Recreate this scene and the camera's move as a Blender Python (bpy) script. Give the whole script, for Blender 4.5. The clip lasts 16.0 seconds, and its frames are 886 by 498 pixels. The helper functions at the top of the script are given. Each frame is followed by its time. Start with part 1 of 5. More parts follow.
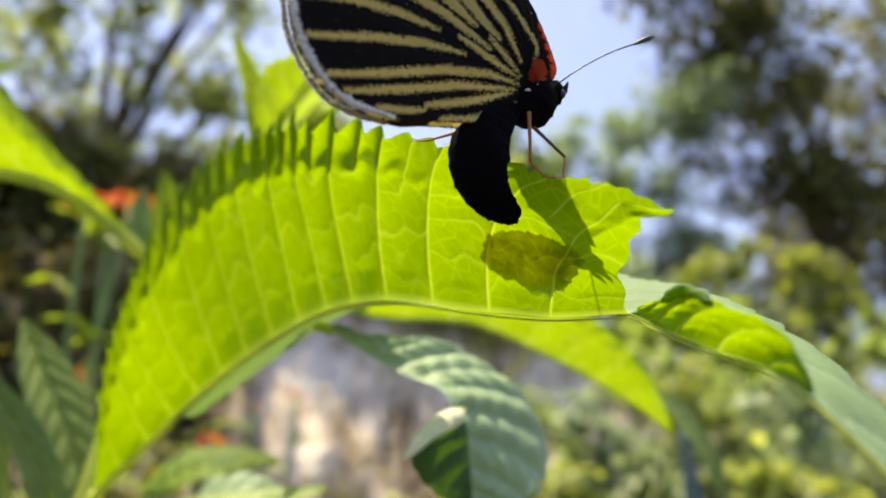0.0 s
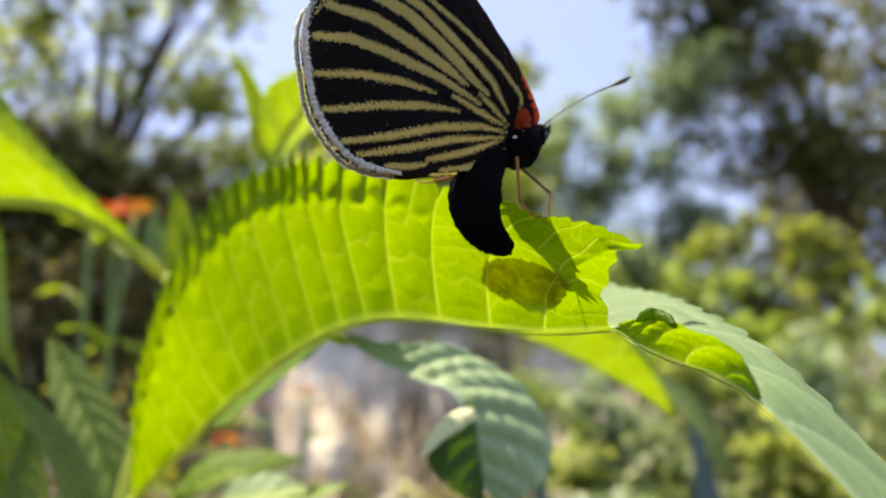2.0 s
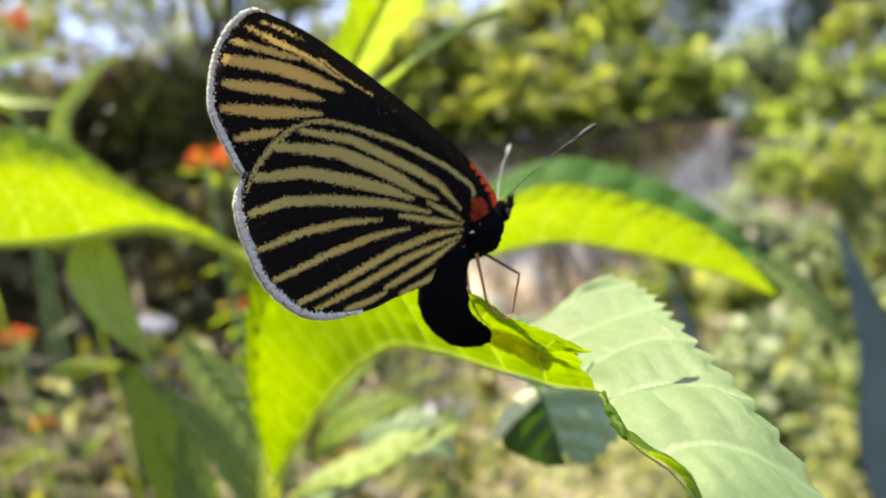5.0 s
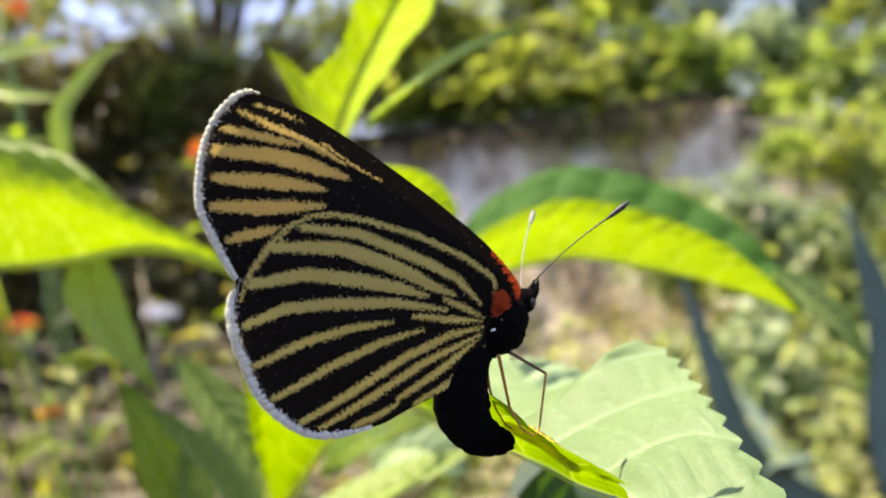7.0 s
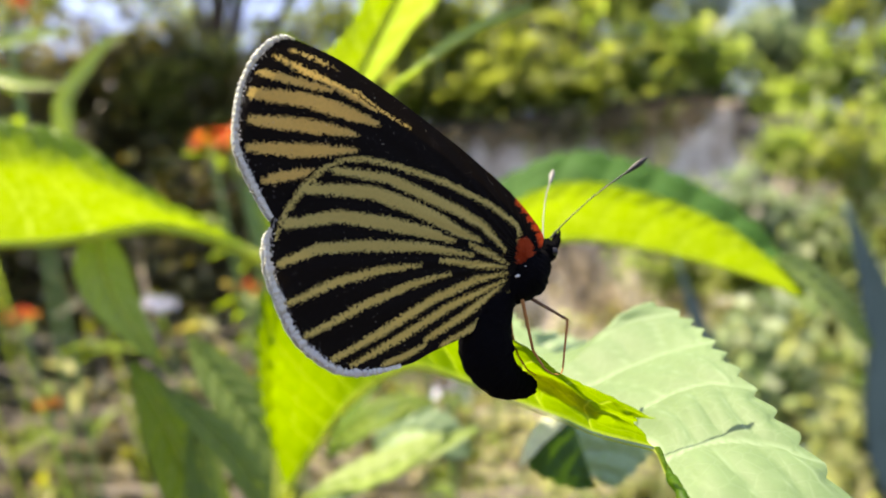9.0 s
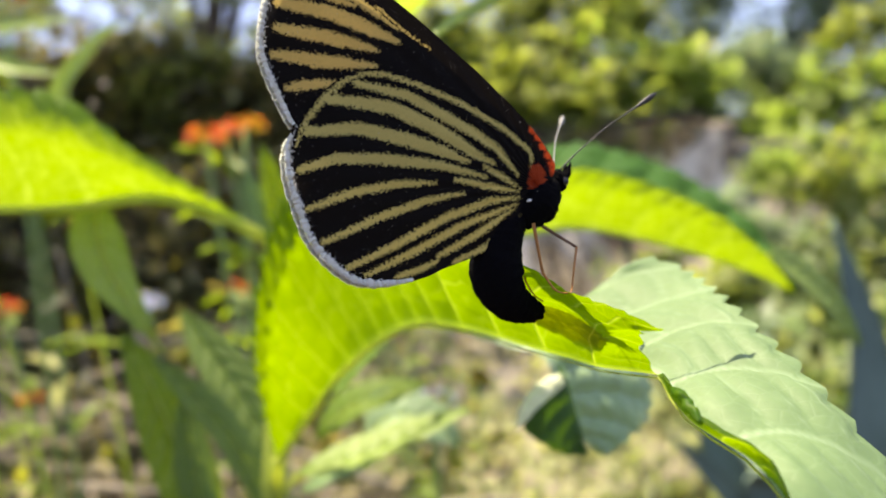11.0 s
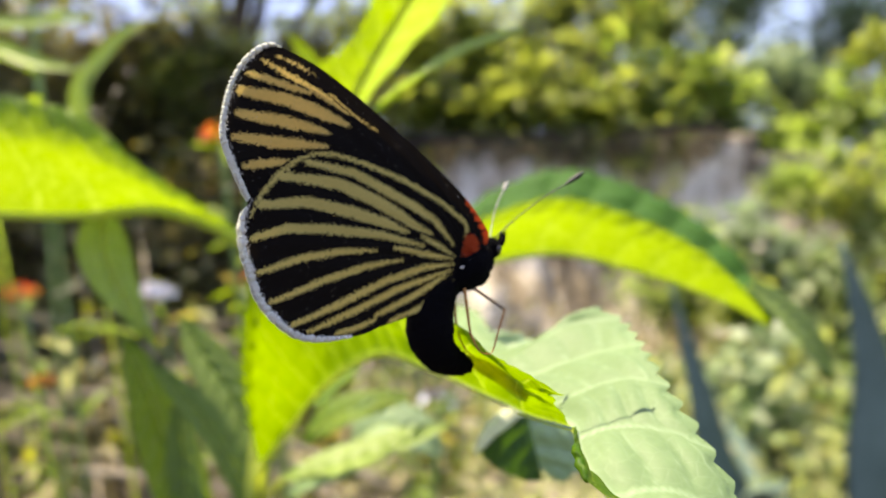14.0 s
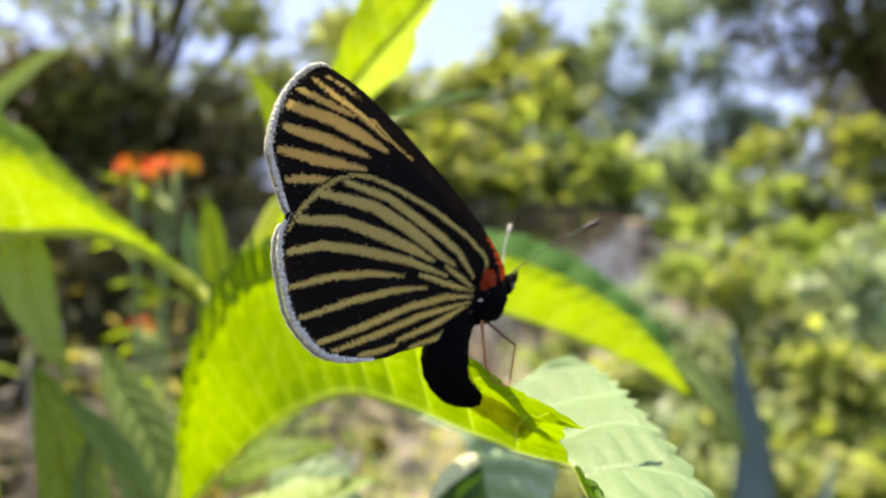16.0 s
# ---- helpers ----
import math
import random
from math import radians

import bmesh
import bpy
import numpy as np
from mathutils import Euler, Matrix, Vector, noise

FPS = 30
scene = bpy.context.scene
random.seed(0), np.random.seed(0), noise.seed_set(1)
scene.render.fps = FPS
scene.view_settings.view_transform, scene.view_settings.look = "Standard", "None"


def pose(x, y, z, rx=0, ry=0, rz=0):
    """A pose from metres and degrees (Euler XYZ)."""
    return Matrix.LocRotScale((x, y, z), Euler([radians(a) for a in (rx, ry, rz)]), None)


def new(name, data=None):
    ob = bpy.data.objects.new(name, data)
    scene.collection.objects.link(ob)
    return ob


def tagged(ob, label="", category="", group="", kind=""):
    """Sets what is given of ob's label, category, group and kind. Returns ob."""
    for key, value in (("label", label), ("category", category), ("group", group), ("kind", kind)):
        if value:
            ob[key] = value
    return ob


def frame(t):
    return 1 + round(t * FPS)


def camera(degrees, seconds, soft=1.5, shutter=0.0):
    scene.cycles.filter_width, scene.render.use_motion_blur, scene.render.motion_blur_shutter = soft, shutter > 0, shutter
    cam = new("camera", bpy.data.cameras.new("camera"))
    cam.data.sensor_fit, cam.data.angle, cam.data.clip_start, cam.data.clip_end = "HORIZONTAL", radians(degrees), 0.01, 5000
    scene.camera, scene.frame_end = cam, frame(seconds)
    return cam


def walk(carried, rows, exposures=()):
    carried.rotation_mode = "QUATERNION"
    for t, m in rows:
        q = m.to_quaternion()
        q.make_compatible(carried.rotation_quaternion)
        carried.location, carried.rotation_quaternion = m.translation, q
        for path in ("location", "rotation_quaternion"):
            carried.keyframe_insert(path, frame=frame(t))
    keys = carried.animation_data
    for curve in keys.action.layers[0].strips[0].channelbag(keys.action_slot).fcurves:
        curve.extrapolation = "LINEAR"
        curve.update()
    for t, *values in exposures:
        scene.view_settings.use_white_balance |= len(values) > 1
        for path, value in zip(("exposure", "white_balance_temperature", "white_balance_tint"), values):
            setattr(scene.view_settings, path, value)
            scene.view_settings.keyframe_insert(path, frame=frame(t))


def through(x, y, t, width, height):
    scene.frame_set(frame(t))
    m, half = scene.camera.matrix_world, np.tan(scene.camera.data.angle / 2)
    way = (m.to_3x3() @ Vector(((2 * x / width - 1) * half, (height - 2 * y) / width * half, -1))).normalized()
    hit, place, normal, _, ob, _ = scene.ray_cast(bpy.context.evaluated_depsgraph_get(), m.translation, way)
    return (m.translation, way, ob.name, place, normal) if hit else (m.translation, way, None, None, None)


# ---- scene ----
cam = camera(59.93, 16.0, soft=1.8)
PATH = [
    (0.0, 0.00000, 0.00000, 1.00000, 98.151, -7.968, 0.187),
    (0.5, 0.00567, 0.00912, 1.00256, 97.269, -6.452, -0.777),
    (1.0, 0.00821, 0.00427, 1.00772, 96.502, -4.932, -0.031),
    (1.5, 0.00264, -0.00491, 1.00247, 96.761, -5.190, 0.765),
    (2.0, -0.00055, -0.01231, 1.00349, 97.157, -5.222, 0.694),
    (2.5, -0.00521, -0.01863, 1.00122, 97.556, -5.744, 0.231),
    (3.0, -0.01133, -0.02755, 1.01431, 97.935, -5.229, 0.510),
    (3.5, -0.00902, -0.02057, 1.03726, 91.063, 0.404, 3.776),
    (4.0, -0.00624, -0.02114, 1.04317, 87.612, 3.080, 6.236),
    (4.5, -0.00136, -0.01882, 1.04130, 86.276, 4.075, 8.501),
    (5.0, 0.01908, -0.01616, 1.03323, 86.432, 5.936, 10.600),
    (7.5, 0.01535, -0.00457, 1.04755, 84.719, 6.039, 11.043),
    (8.0, 0.01401, -0.00591, 1.04728, 84.860, 5.431, 10.679),
    (8.5, 0.01419, -0.00748, 1.04469, 84.720, 5.967, 10.897),
    (11.0, 0.01066, -0.01182, 1.03104, 85.550, 3.916, 10.104),
    (11.5, 0.01896, -0.01436, 1.03780, 86.274, 3.664, 10.306),
    (12.0, 0.01819, -0.02478, 1.03830, 86.435, 2.409, 10.953),
    (12.5, 0.02117, -0.02179, 1.04436, 87.648, 1.329, 11.149),
    (13.0, 0.01314, -0.01484, 1.04374, 85.256, 1.664, 10.452),
    (13.5, 0.02342, -0.01958, 1.04938, 85.514, 2.598, 12.138),
    (14.0, 0.02224, -0.01993, 1.03922, 85.543, 1.433, 11.446),
    (14.5, 0.01957, -0.01768, 1.04412, 86.155, 0.594, 10.013),
    (15.0, 0.01076, -0.01170, 1.04017, 88.097, -1.531, 7.579),
    (15.5, 0.01006, -0.01355, 1.04151, 89.163, -3.324, 4.859),
    (16.0, 0.00679, -0.02425, 1.03484, 90.390, -3.476, 4.154),
]
walk(cam, [(t, pose(*row)) for t, *row in PATH], exposures=[(0.0, 1.06, 7500, 10), (3.0, 1.06, 7500, 10), (4.5, 1.33, 7500, 10), (16.0, 1.33, 7500, 10)])
cam.data.dof.use_dof = True
cam.data.dof.focus_distance = 0.084
cam.data.dof.aperture_fstop = 17.5

# ---- world, sun, exposure ----
SUN_TO = Vector((-0.27, 0.21, 0.940)).normalized()
world = bpy.data.worlds.new("sky")
scene.world = world
world.use_nodes = True
wn = world.node_tree.nodes
wl = world.node_tree.links
sky = wn.new("ShaderNodeTexSky")
sky.sky_type = "NISHITA"
sky.sun_disc = False
sky.sun_elevation = math.asin(SUN_TO.z)
sky.sun_rotation = math.atan2(SUN_TO.x, SUN_TO.y)
sky.dust_density = 2.5
sky.air_density = 1.0
cloud = wn.new("ShaderNodeTexNoise")
cloud.inputs["Scale"].default_value, cloud.inputs["Detail"].default_value, cloud.inputs["Roughness"].default_value = 2.6, 6, 0.6
wl.new(wn.new("ShaderNodeTexCoord").outputs["Generated"], cloud.inputs["Vector"])
thick = wn.new("ShaderNodeValToRGB")
thick.color_ramp.elements[0].position, thick.color_ramp.elements[1].position = 0.48, 0.72
thick.color_ramp.elements[0].color, thick.color_ramp.elements[1].color = (0.38, 0.38, 0.38, 1), (0.95, 0.95, 0.95, 1)
wl.new(cloud.outputs[0], thick.inputs[0])
veil = wn.new("ShaderNodeMix")
veil.data_type = "RGBA"
wl.new(thick.outputs[0], veil.inputs[0])
wl.new(sky.outputs[0], veil.inputs[6])
veil.inputs[7].default_value = (2.9, 3.8, 8.2, 1)
wl.new(veil.outputs[2], wn["Background"].inputs[0])
wn["Background"].inputs[1].default_value = 0.108
sun = new("sun", bpy.data.lights.new("sun", "SUN"))
sun.data.energy = 5.0
sun.data.angle = radians(0.53)
sun.data.color = (1.0, 0.92, 0.77)
sun.rotation_euler = SUN_TO.to_track_quat("Z", "Y").to_euler()


# ---- materials ----
def material(name):
    m = bpy.data.materials.new(name)
    m.use_nodes = True
    t = m.node_tree
    for n in list(t.nodes):
        t.nodes.remove(n)
    out = t.nodes.new("ShaderNodeOutputMaterial")
    return m, t, out


def node(t, kind, **inputs):
    n = t.nodes.new(kind)
    for k, v in inputs.items():
        key = int(k[1:]) if k[0] == "_" and k[1:].isdigit() else k.replace("_", " ")
        n.inputs[key].default_value = v
    return n


def ramp(t, fac, stops):
    r = t.nodes.new("ShaderNodeValToRGB")
    e = r.color_ramp.elements
    while len(e) < len(stops):
        e.new(0.5)
    for el, (p, c) in zip(e, stops):
        el.position = p
        el.color = (*c, 1)
    t.links.new(fac, r.inputs[0])
    return r.outputs[0]


def mixed(t, fac, a, b, mode="MIX"):
    n = t.nodes.new("ShaderNodeMix")
    n.data_type = "RGBA"
    n.blend_type = mode
    for sock, val in ((n.inputs[0], fac), (n.inputs[6], a), (n.inputs[7], b)):
        if isinstance(val, (int, float)):
            sock.default_value = val
        elif isinstance(val, tuple):
            sock.default_value = (*val, 1)
        else:
            t.links.new(val, sock)
    return n.outputs[2]


def maths(t, op, a, b=0.0, c=0.0):
    n = t.nodes.new("ShaderNodeMath")
    n.operation = op
    for sock, val in zip(n.inputs, (a, b, c)):
        if isinstance(val, (int, float)):
            sock.default_value = val
        else:
            t.links.new(val, sock)
    return n.outputs[0]


def noise_tex(t, scale, detail=4, rough=0.55, coords=None):
    n = node(t, "ShaderNodeTexNoise", Scale=scale, Detail=detail, Roughness=rough)
    co = coords or t.nodes.new("ShaderNodeTexCoord").outputs["Object"]
    t.links.new(co, n.inputs["Vector"])
    return n.outputs[0]


def attr(t, name):
    n = t.nodes.new("ShaderNodeAttribute")
    n.attribute_name = name
    return n.outputs["Fac"]


def bumped(t, height, strength, dist):
    b = node(t, "ShaderNodeBump", Strength=strength, Distance=dist)
    t.links.new(height, b.inputs["Height"])
    return b.outputs[0]


def leaf_material(name, face, glow, vein, rough=0.45, cells=420.0, share=0.5, spots=0.0, relief=0.5, net_force=0.4):
    """A thin leaf: face is the reflected colour, glow the colour of light that passes through."""
    m, t, out = material(name)
    co = t.nodes.new("ShaderNodeTexCoord").outputs["Object"]
    big = noise_tex(t, 60.0, 3, coords=co)
    fine = noise_tex(t, 900.0, 3, coords=co)
    cell = node(t, "ShaderNodeTexVoronoi", Scale=cells)
    cell.feature = "DISTANCE_TO_EDGE"
    t.links.new(co, cell.inputs["Vector"])
    net = maths(t, "SUBTRACT", 1.0, maths(t, "MULTIPLY", cell.outputs["Distance"], 14.0))
    net = maths(t, "MULTIPLY", maths(t, "MAXIMUM", net, 0.0), net_force)
    v = maths(t, "MINIMUM", maths(t, "MAXIMUM", attr(t, "vein"), net), 1.0)
    var = maths(t, "MULTIPLY_ADD", big, 0.7, maths(t, "MULTIPLY", fine, 0.35))
    dark = tuple(c * 0.68 for c in face)
    col = mixed(t, v, mixed(t, var, dark, tuple(min(1, c * 1.25) for c in face)), vein)
    gdark = (glow[0] * 0.5, glow[1] * 0.62, glow[2] * 0.5)
    gcol = mixed(t, v, mixed(t, var, gdark, tuple(min(1, c * 1.15) for c in glow)), tuple(min(1, 0.45 * a + 0.6 * b) for a, b in zip(glow, vein)))
    if spots:
        sp = ramp(t, noise_tex(t, 130.0, 4, 0.7, coords=co), [(0.66, (0, 0, 0)), (0.74, (1, 1, 1))])
        f = maths(t, "MULTIPLY", sp, spots)
        col = mixed(t, f, col, (0.16, 0.11, 0.02))
        gcol = mixed(t, f, gcol, (0.2, 0.12, 0.01))
    h = maths(t, "MULTIPLY_ADD", v, -0.8, maths(t, "MULTIPLY", fine, 0.5))
    nrm = bumped(t, h, relief, 0.0004)
    p = node(t, "ShaderNodeBsdfPrincipled", Roughness=rough)
    p.inputs["Specular IOR Level"].default_value = 0.35
    t.links.new(col, p.inputs["Base Color"])
    t.links.new(nrm, p.inputs["Normal"])
    tr = t.nodes.new("ShaderNodeBsdfTranslucent")
    t.links.new(gcol, tr.inputs["Color"])
    t.links.new(nrm, tr.inputs["Normal"])
    mx = node(t, "ShaderNodeMixShader", _0=share)
    t.links.new(p.outputs[0], mx.inputs[1])
    t.links.new(tr.outputs[0], mx.inputs[2])
    t.links.new(mx.outputs[0], out.inputs[0])
    return m


def plain_material(name, a, b, rough=0.7, scale=40.0, bump=0.3, bdist=0.002, fine=6.0, metal=0.0, spec=0.3):
    """Two colours mingled by coarse and fine grain, with relief."""
    m, t, out = material(name)
    co = t.nodes.new("ShaderNodeTexCoord").outputs["Object"]
    n1 = noise_tex(t, scale, 5, 0.6, coords=co)
    n2 = noise_tex(t, scale * fine, 4, 0.65, coords=co)
    f = maths(t, "MULTIPLY_ADD", n1, 0.9, maths(t, "MULTIPLY_ADD", n2, 0.5, -0.2))
    p = node(t, "ShaderNodeBsdfPrincipled", Roughness=rough, Metallic=metal)
    p.inputs["Specular IOR Level"].default_value = spec
    t.links.new(mixed(t, f, a, b), p.inputs["Base Color"])
    t.links.new(bumped(t, maths(t, "ADD", n1, maths(t, "MULTIPLY", n2, 0.6)), bump, bdist), p.inputs["Normal"])
    t.links.new(p.outputs[0], out.inputs[0])
    return m


def foliage_material(name, tones, share=0.4, rough=0.5, through=(1.6, 1.5, 0.5)):
    """Far leaves: each one takes its own tone, and lets light through."""
    m, t, out = material(name)
    rnd = t.nodes.new("ShaderNodeNewGeometry").outputs["Random Per Island"]
    step = 1.0 / (len(tones) - 1)
    col = ramp(t, rnd, [(i * step, c) for i, c in enumerate(tones)])
    n = noise_tex(t, 3.0, 2)
    col = mixed(t, maths(t, "MULTIPLY", n, 0.5), col, mixed(t, 1.0, col, (0.5, 0.55, 0.4), "MULTIPLY"))
    p = node(t, "ShaderNodeBsdfPrincipled", Roughness=rough)
    p.inputs["Specular IOR Level"].default_value = 0.3
    t.links.new(col, p.inputs["Base Color"])
    tr = t.nodes.new("ShaderNodeBsdfTranslucent")
    t.links.new(mixed(t, 1.0, col, through, "MULTIPLY"), tr.inputs["Color"])
    mx = node(t, "ShaderNodeMixShader", _0=share)
    t.links.new(p.outputs[0], mx.inputs[1])
    t.links.new(tr.outputs[0], mx.inputs[2])
    t.links.new(mx.outputs[0], out.inputs[0])
    return m


def wing_material(name, pale, orange):
    """Black scales with pale streaks, a red base and a white fringe, laid out by the wing's own attributes."""
    m, t, out = material(name)
    co = t.nodes.new("ShaderNodeTexCoord").outputs["Object"]
    rag = noise_tex(t, 3600.0, 4, 0.8, coords=co)
    soft = noise_tex(t, 700.0, 3, coords=co)
    j = maths(t, "MULTIPLY_ADD", rag, 2.6, -1.3)

    def mask(name, low, high):
        a = maths(t, "ADD", attr(t, name), j)
        n = t.nodes.new("ShaderNodeMapRange")
        n.inputs[1].default_value, n.inputs[2].default_value = low, high
        t.links.new(a, n.inputs[0])
        return n.outputs[0]

    streak = mask("streak", 0.46, 0.56)
    black = mixed(t, rag, (0.003, 0.0022, 0.0015), (0.011, 0.008, 0.005))
    tone = mixed(t, attr(t, "warm"), pale, orange)
    tone = mixed(t, maths(t, "MULTIPLY", rag, 0.75), tone, mixed(t, 1.0, tone, (0.4, 0.36, 0.28), "MULTIPLY"))
    tone = mixed(t, maths(t, "MULTIPLY", soft, 0.4), tone, mixed(t, 1.0, tone, (0.7, 0.68, 0.6), "MULTIPLY"))
    col = mixed(t, streak, black, tone)
    col = mixed(t, mask("red", 0.46, 0.54), col, mixed(t, rag, (0.32, 0.03, 0.008), (0.6, 0.09, 0.02)))
    col = mixed(t, mask("fringe", 0.42, 0.6), col, mixed(t, rag, (0.7, 0.68, 0.6), (0.98, 0.97, 0.92)))
    p = node(t, "ShaderNodeBsdfPrincipled", Roughness=0.75)
    p.inputs["Specular IOR Level"].default_value = 0.12
    t.links.new(col, p.inputs["Base Color"])
    nrm = bumped(t, rag, 0.5, 0.0001)
    t.links.new(nrm, p.inputs["Normal"])
    tr = t.nodes.new("ShaderNodeBsdfTranslucent")
    t.links.new(col, tr.inputs["Color"])
    mx = node(t, "ShaderNodeMixShader", _0=0.42)
    t.links.new(p.outputs[0], mx.inputs[1])
    t.links.new(tr.outputs[0], mx.inputs[2])
    t.links.new(mx.outputs[0], out.inputs[0])
    return m


LEAF = leaf_material("lime_leaf", (0.075, 0.19, 0.012), (0.24, 0.36, 0.0), (0.52, 0.62, 0.07), share=0.7, cells=330.0, net_force=0.16, relief=0.35)
# paler leaf colour; on the main leaf's far half it paints sunlight
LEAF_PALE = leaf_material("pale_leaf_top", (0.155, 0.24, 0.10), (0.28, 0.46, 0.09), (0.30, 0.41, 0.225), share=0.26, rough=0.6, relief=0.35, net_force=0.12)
LEAF_MID = leaf_material("green_leaf", (0.15, 0.25, 0.03), (0.31, 0.43, 0.0), (0.46, 0.55, 0.12), share=0.58, cells=260.0)
# brighter copy of the green leaf, with sunlight put into its colour
LEAF_BRIGHT = leaf_material("leaf_brightened_as_sunlit", (0.30, 0.42, 0.10), (0.42, 0.56, 0.03), (0.5, 0.6, 0.25), share=0.5, rough=0.35, cells=260.0)
# pale underside, whitened further so direct sun is in the colour
LEAF_UNDER = leaf_material("underside_whitened_as_sunlit", (0.82, 0.86, 0.55), (0.85, 0.9, 0.45), (0.7, 0.76, 0.5), share=0.35, rough=0.5, net_force=0.1)
# darker leaf copy: the arching leaf's shaded face is put into colour
LEAF_DARK = leaf_material("green_leaf_toned_as_shaded", (0.028, 0.11, 0.010), (0.16, 0.34, 0.01), (0.08, 0.19, 0.03), share=0.4, rough=0.8)
# dark leaf colour that stands in for shade on the low leaf
LEAF_SHADE = leaf_material("leaf_darkened_as_shade", (0.03, 0.085, 0.012), (0.10, 0.21, 0.01), (0.06, 0.13, 0.03), share=0.25, rough=0.6)
LEAF_SAGE = leaf_material("sage_green_leaf", (0.17, 0.25, 0.06), (0.32, 0.44, 0.04), (0.28, 0.38, 0.14), share=0.45, rough=0.5)
LEAF_BLUE = leaf_material("blue_green_leaf", (0.30, 0.42, 0.21), (0.34, 0.5, 0.14), (0.38, 0.5, 0.36), share=0.3, rough=0.45)
RIB = leaf_material("pale_midrib", (0.46, 0.54, 0.12), (0.85, 0.86, 0.22), (0.6, 0.65, 0.2), 0.45, share=0.6, relief=0.2, net_force=0.0)
STEM = plain_material("green_stem", (0.16, 0.27, 0.06), (0.3, 0.42, 0.13), 0.5, 120, 0.4, 0.0006)
WING = wing_material("wing_scales", (0.94, 0.77, 0.23), (0.92, 0.66, 0.20))
FRINGE = leaf_material("white_fringe", (0.98, 0.92, 0.74), (1.0, 0.94, 0.76), (0.95, 0.91, 0.8), 0.8, share=0.4, relief=0.0, net_force=0.0)
FUR = plain_material("black_fur", (0.0015, 0.0015, 0.002), (0.005, 0.0045, 0.005), 0.9, 1800, 0.9, 0.0005, 4.0, spec=0.04)
EYE = plain_material("dark_eye", (0.005, 0.004, 0.004), (0.015, 0.009, 0.007), 0.4, 3000, 0.2, 0.0001, spec=0.5)
LEG = plain_material("orange_leg", (0.2, 0.075, 0.015), (0.4, 0.17, 0.035), 0.6, 2500, 0.4, 0.0001)
LEG_DARK = plain_material("brown_leg", (0.05, 0.03, 0.02), (0.2, 0.09, 0.04), 0.5, 2500, 0.4, 0.0001)
ANTENNA = plain_material("dark_antenna", (0.012, 0.012, 0.014), (0.05, 0.045, 0.04), 0.4, 5000, 0.4, 0.0001)
# pale copy of the antenna colour, standing in for sun and blur
ANTENNA_PALE = plain_material("antenna_paled_as_sunlit", (0.14, 0.14, 0.125), (0.28, 0.27, 0.24), 0.45, 5000, 0.4, 0.0001)
EGG = leaf_material("yellow_eggs", (0.75, 0.6, 0.1), (0.72, 0.54, 0.08), (0.6, 0.45, 0.08), 0.5, share=0.9, relief=0.0, net_force=0.0)
WHITE_SPOT = plain_material("white_scales", (0.6, 0.58, 0.5), (0.85, 0.83, 0.76), 0.7, 4000, 0.4, 0.0001)


# ---- helpers of shape ----
def vec(p):
    """A place in metres, its height told from the first eye at 1 m."""
    return Vector((p[0], p[1], p[2] + 1.0))


def spline(pts, n):
    """n + 1 places on a smooth curve through the points."""
    p = [Vector(q) for q in pts]
    p = [2 * p[0] - p[1]] + p + [2 * p[-1] - p[-2]]
    lens = [max((p[i + 1] - p[i]).length, 1e-9) ** 0.5 for i in range(len(p) - 1)]
    knots = [0.0]
    for d in lens:
        knots.append(knots[-1] + d)
    out = []
    lo, hi = knots[1], knots[-2]
    for k in range(n + 1):
        u = lo + (hi - lo) * k / n
        i = 1
        while i < len(p) - 3 and u > knots[i + 1]:
            i += 1
        t0, t1, t2, t3 = knots[i - 1:i + 3]
        a1 = p[i - 1] * ((t1 - u) / (t1 - t0)) + p[i] * ((u - t0) / (t1 - t0))
        a2 = p[i] * ((t2 - u) / (t2 - t1)) + p[i + 1] * ((u - t1) / (t2 - t1))
        a3 = p[i + 1] * ((t3 - u) / (t3 - t2)) + p[i + 2] * ((u - t2) / (t3 - t2))
        b1 = a1 * ((t2 - u) / (t2 - t0)) + a2 * ((u - t0) / (t2 - t0))
        b2 = a2 * ((t3 - u) / (t3 - t1)) + a3 * ((u - t1) / (t3 - t1))
        out.append(b1 * ((t2 - u) / (t2 - t1)) + b2 * ((u - t1) / (t2 - t1)))
    return out


def even(pts, n):
    """n + 1 places at even steps on the curve through the points."""
    fine = spline(pts, n * 6)
    run = [0.0]
    for a, b in zip(fine, fine[1:]):
        run.append(run[-1] + (b - a).length)
    out, j = [], 0
    for k in range(n + 1):
        goal = run[-1] * k / n
        while j < len(fine) - 2 and run[j + 1] < goal:
            j += 1
        step = run[j + 1] - run[j]
        out.append(fine[j].lerp(fine[j + 1], min(1.0, (goal - run[j]) / step) if step > 1e-12 else 0.0))
    return out


def mesh_object(name, verts, faces, mat, parent=None, label="", smooth=True, floats=None):
    me = bpy.data.meshes.new(name)
    me.from_pydata([tuple(v) for v in verts], [], faces)
    if smooth:
        me.polygons.foreach_set("use_smooth", [True] * len(me.polygons))
    for key, values in (floats or {}).items():
        a = me.attributes.new(key, "FLOAT", "POINT")
        a.data.foreach_set("value", values)
    me.materials.append(mat)
    me.update()
    ob = new(name, me)
    if parent:
        ob.parent = parent
    return tagged(ob, label)


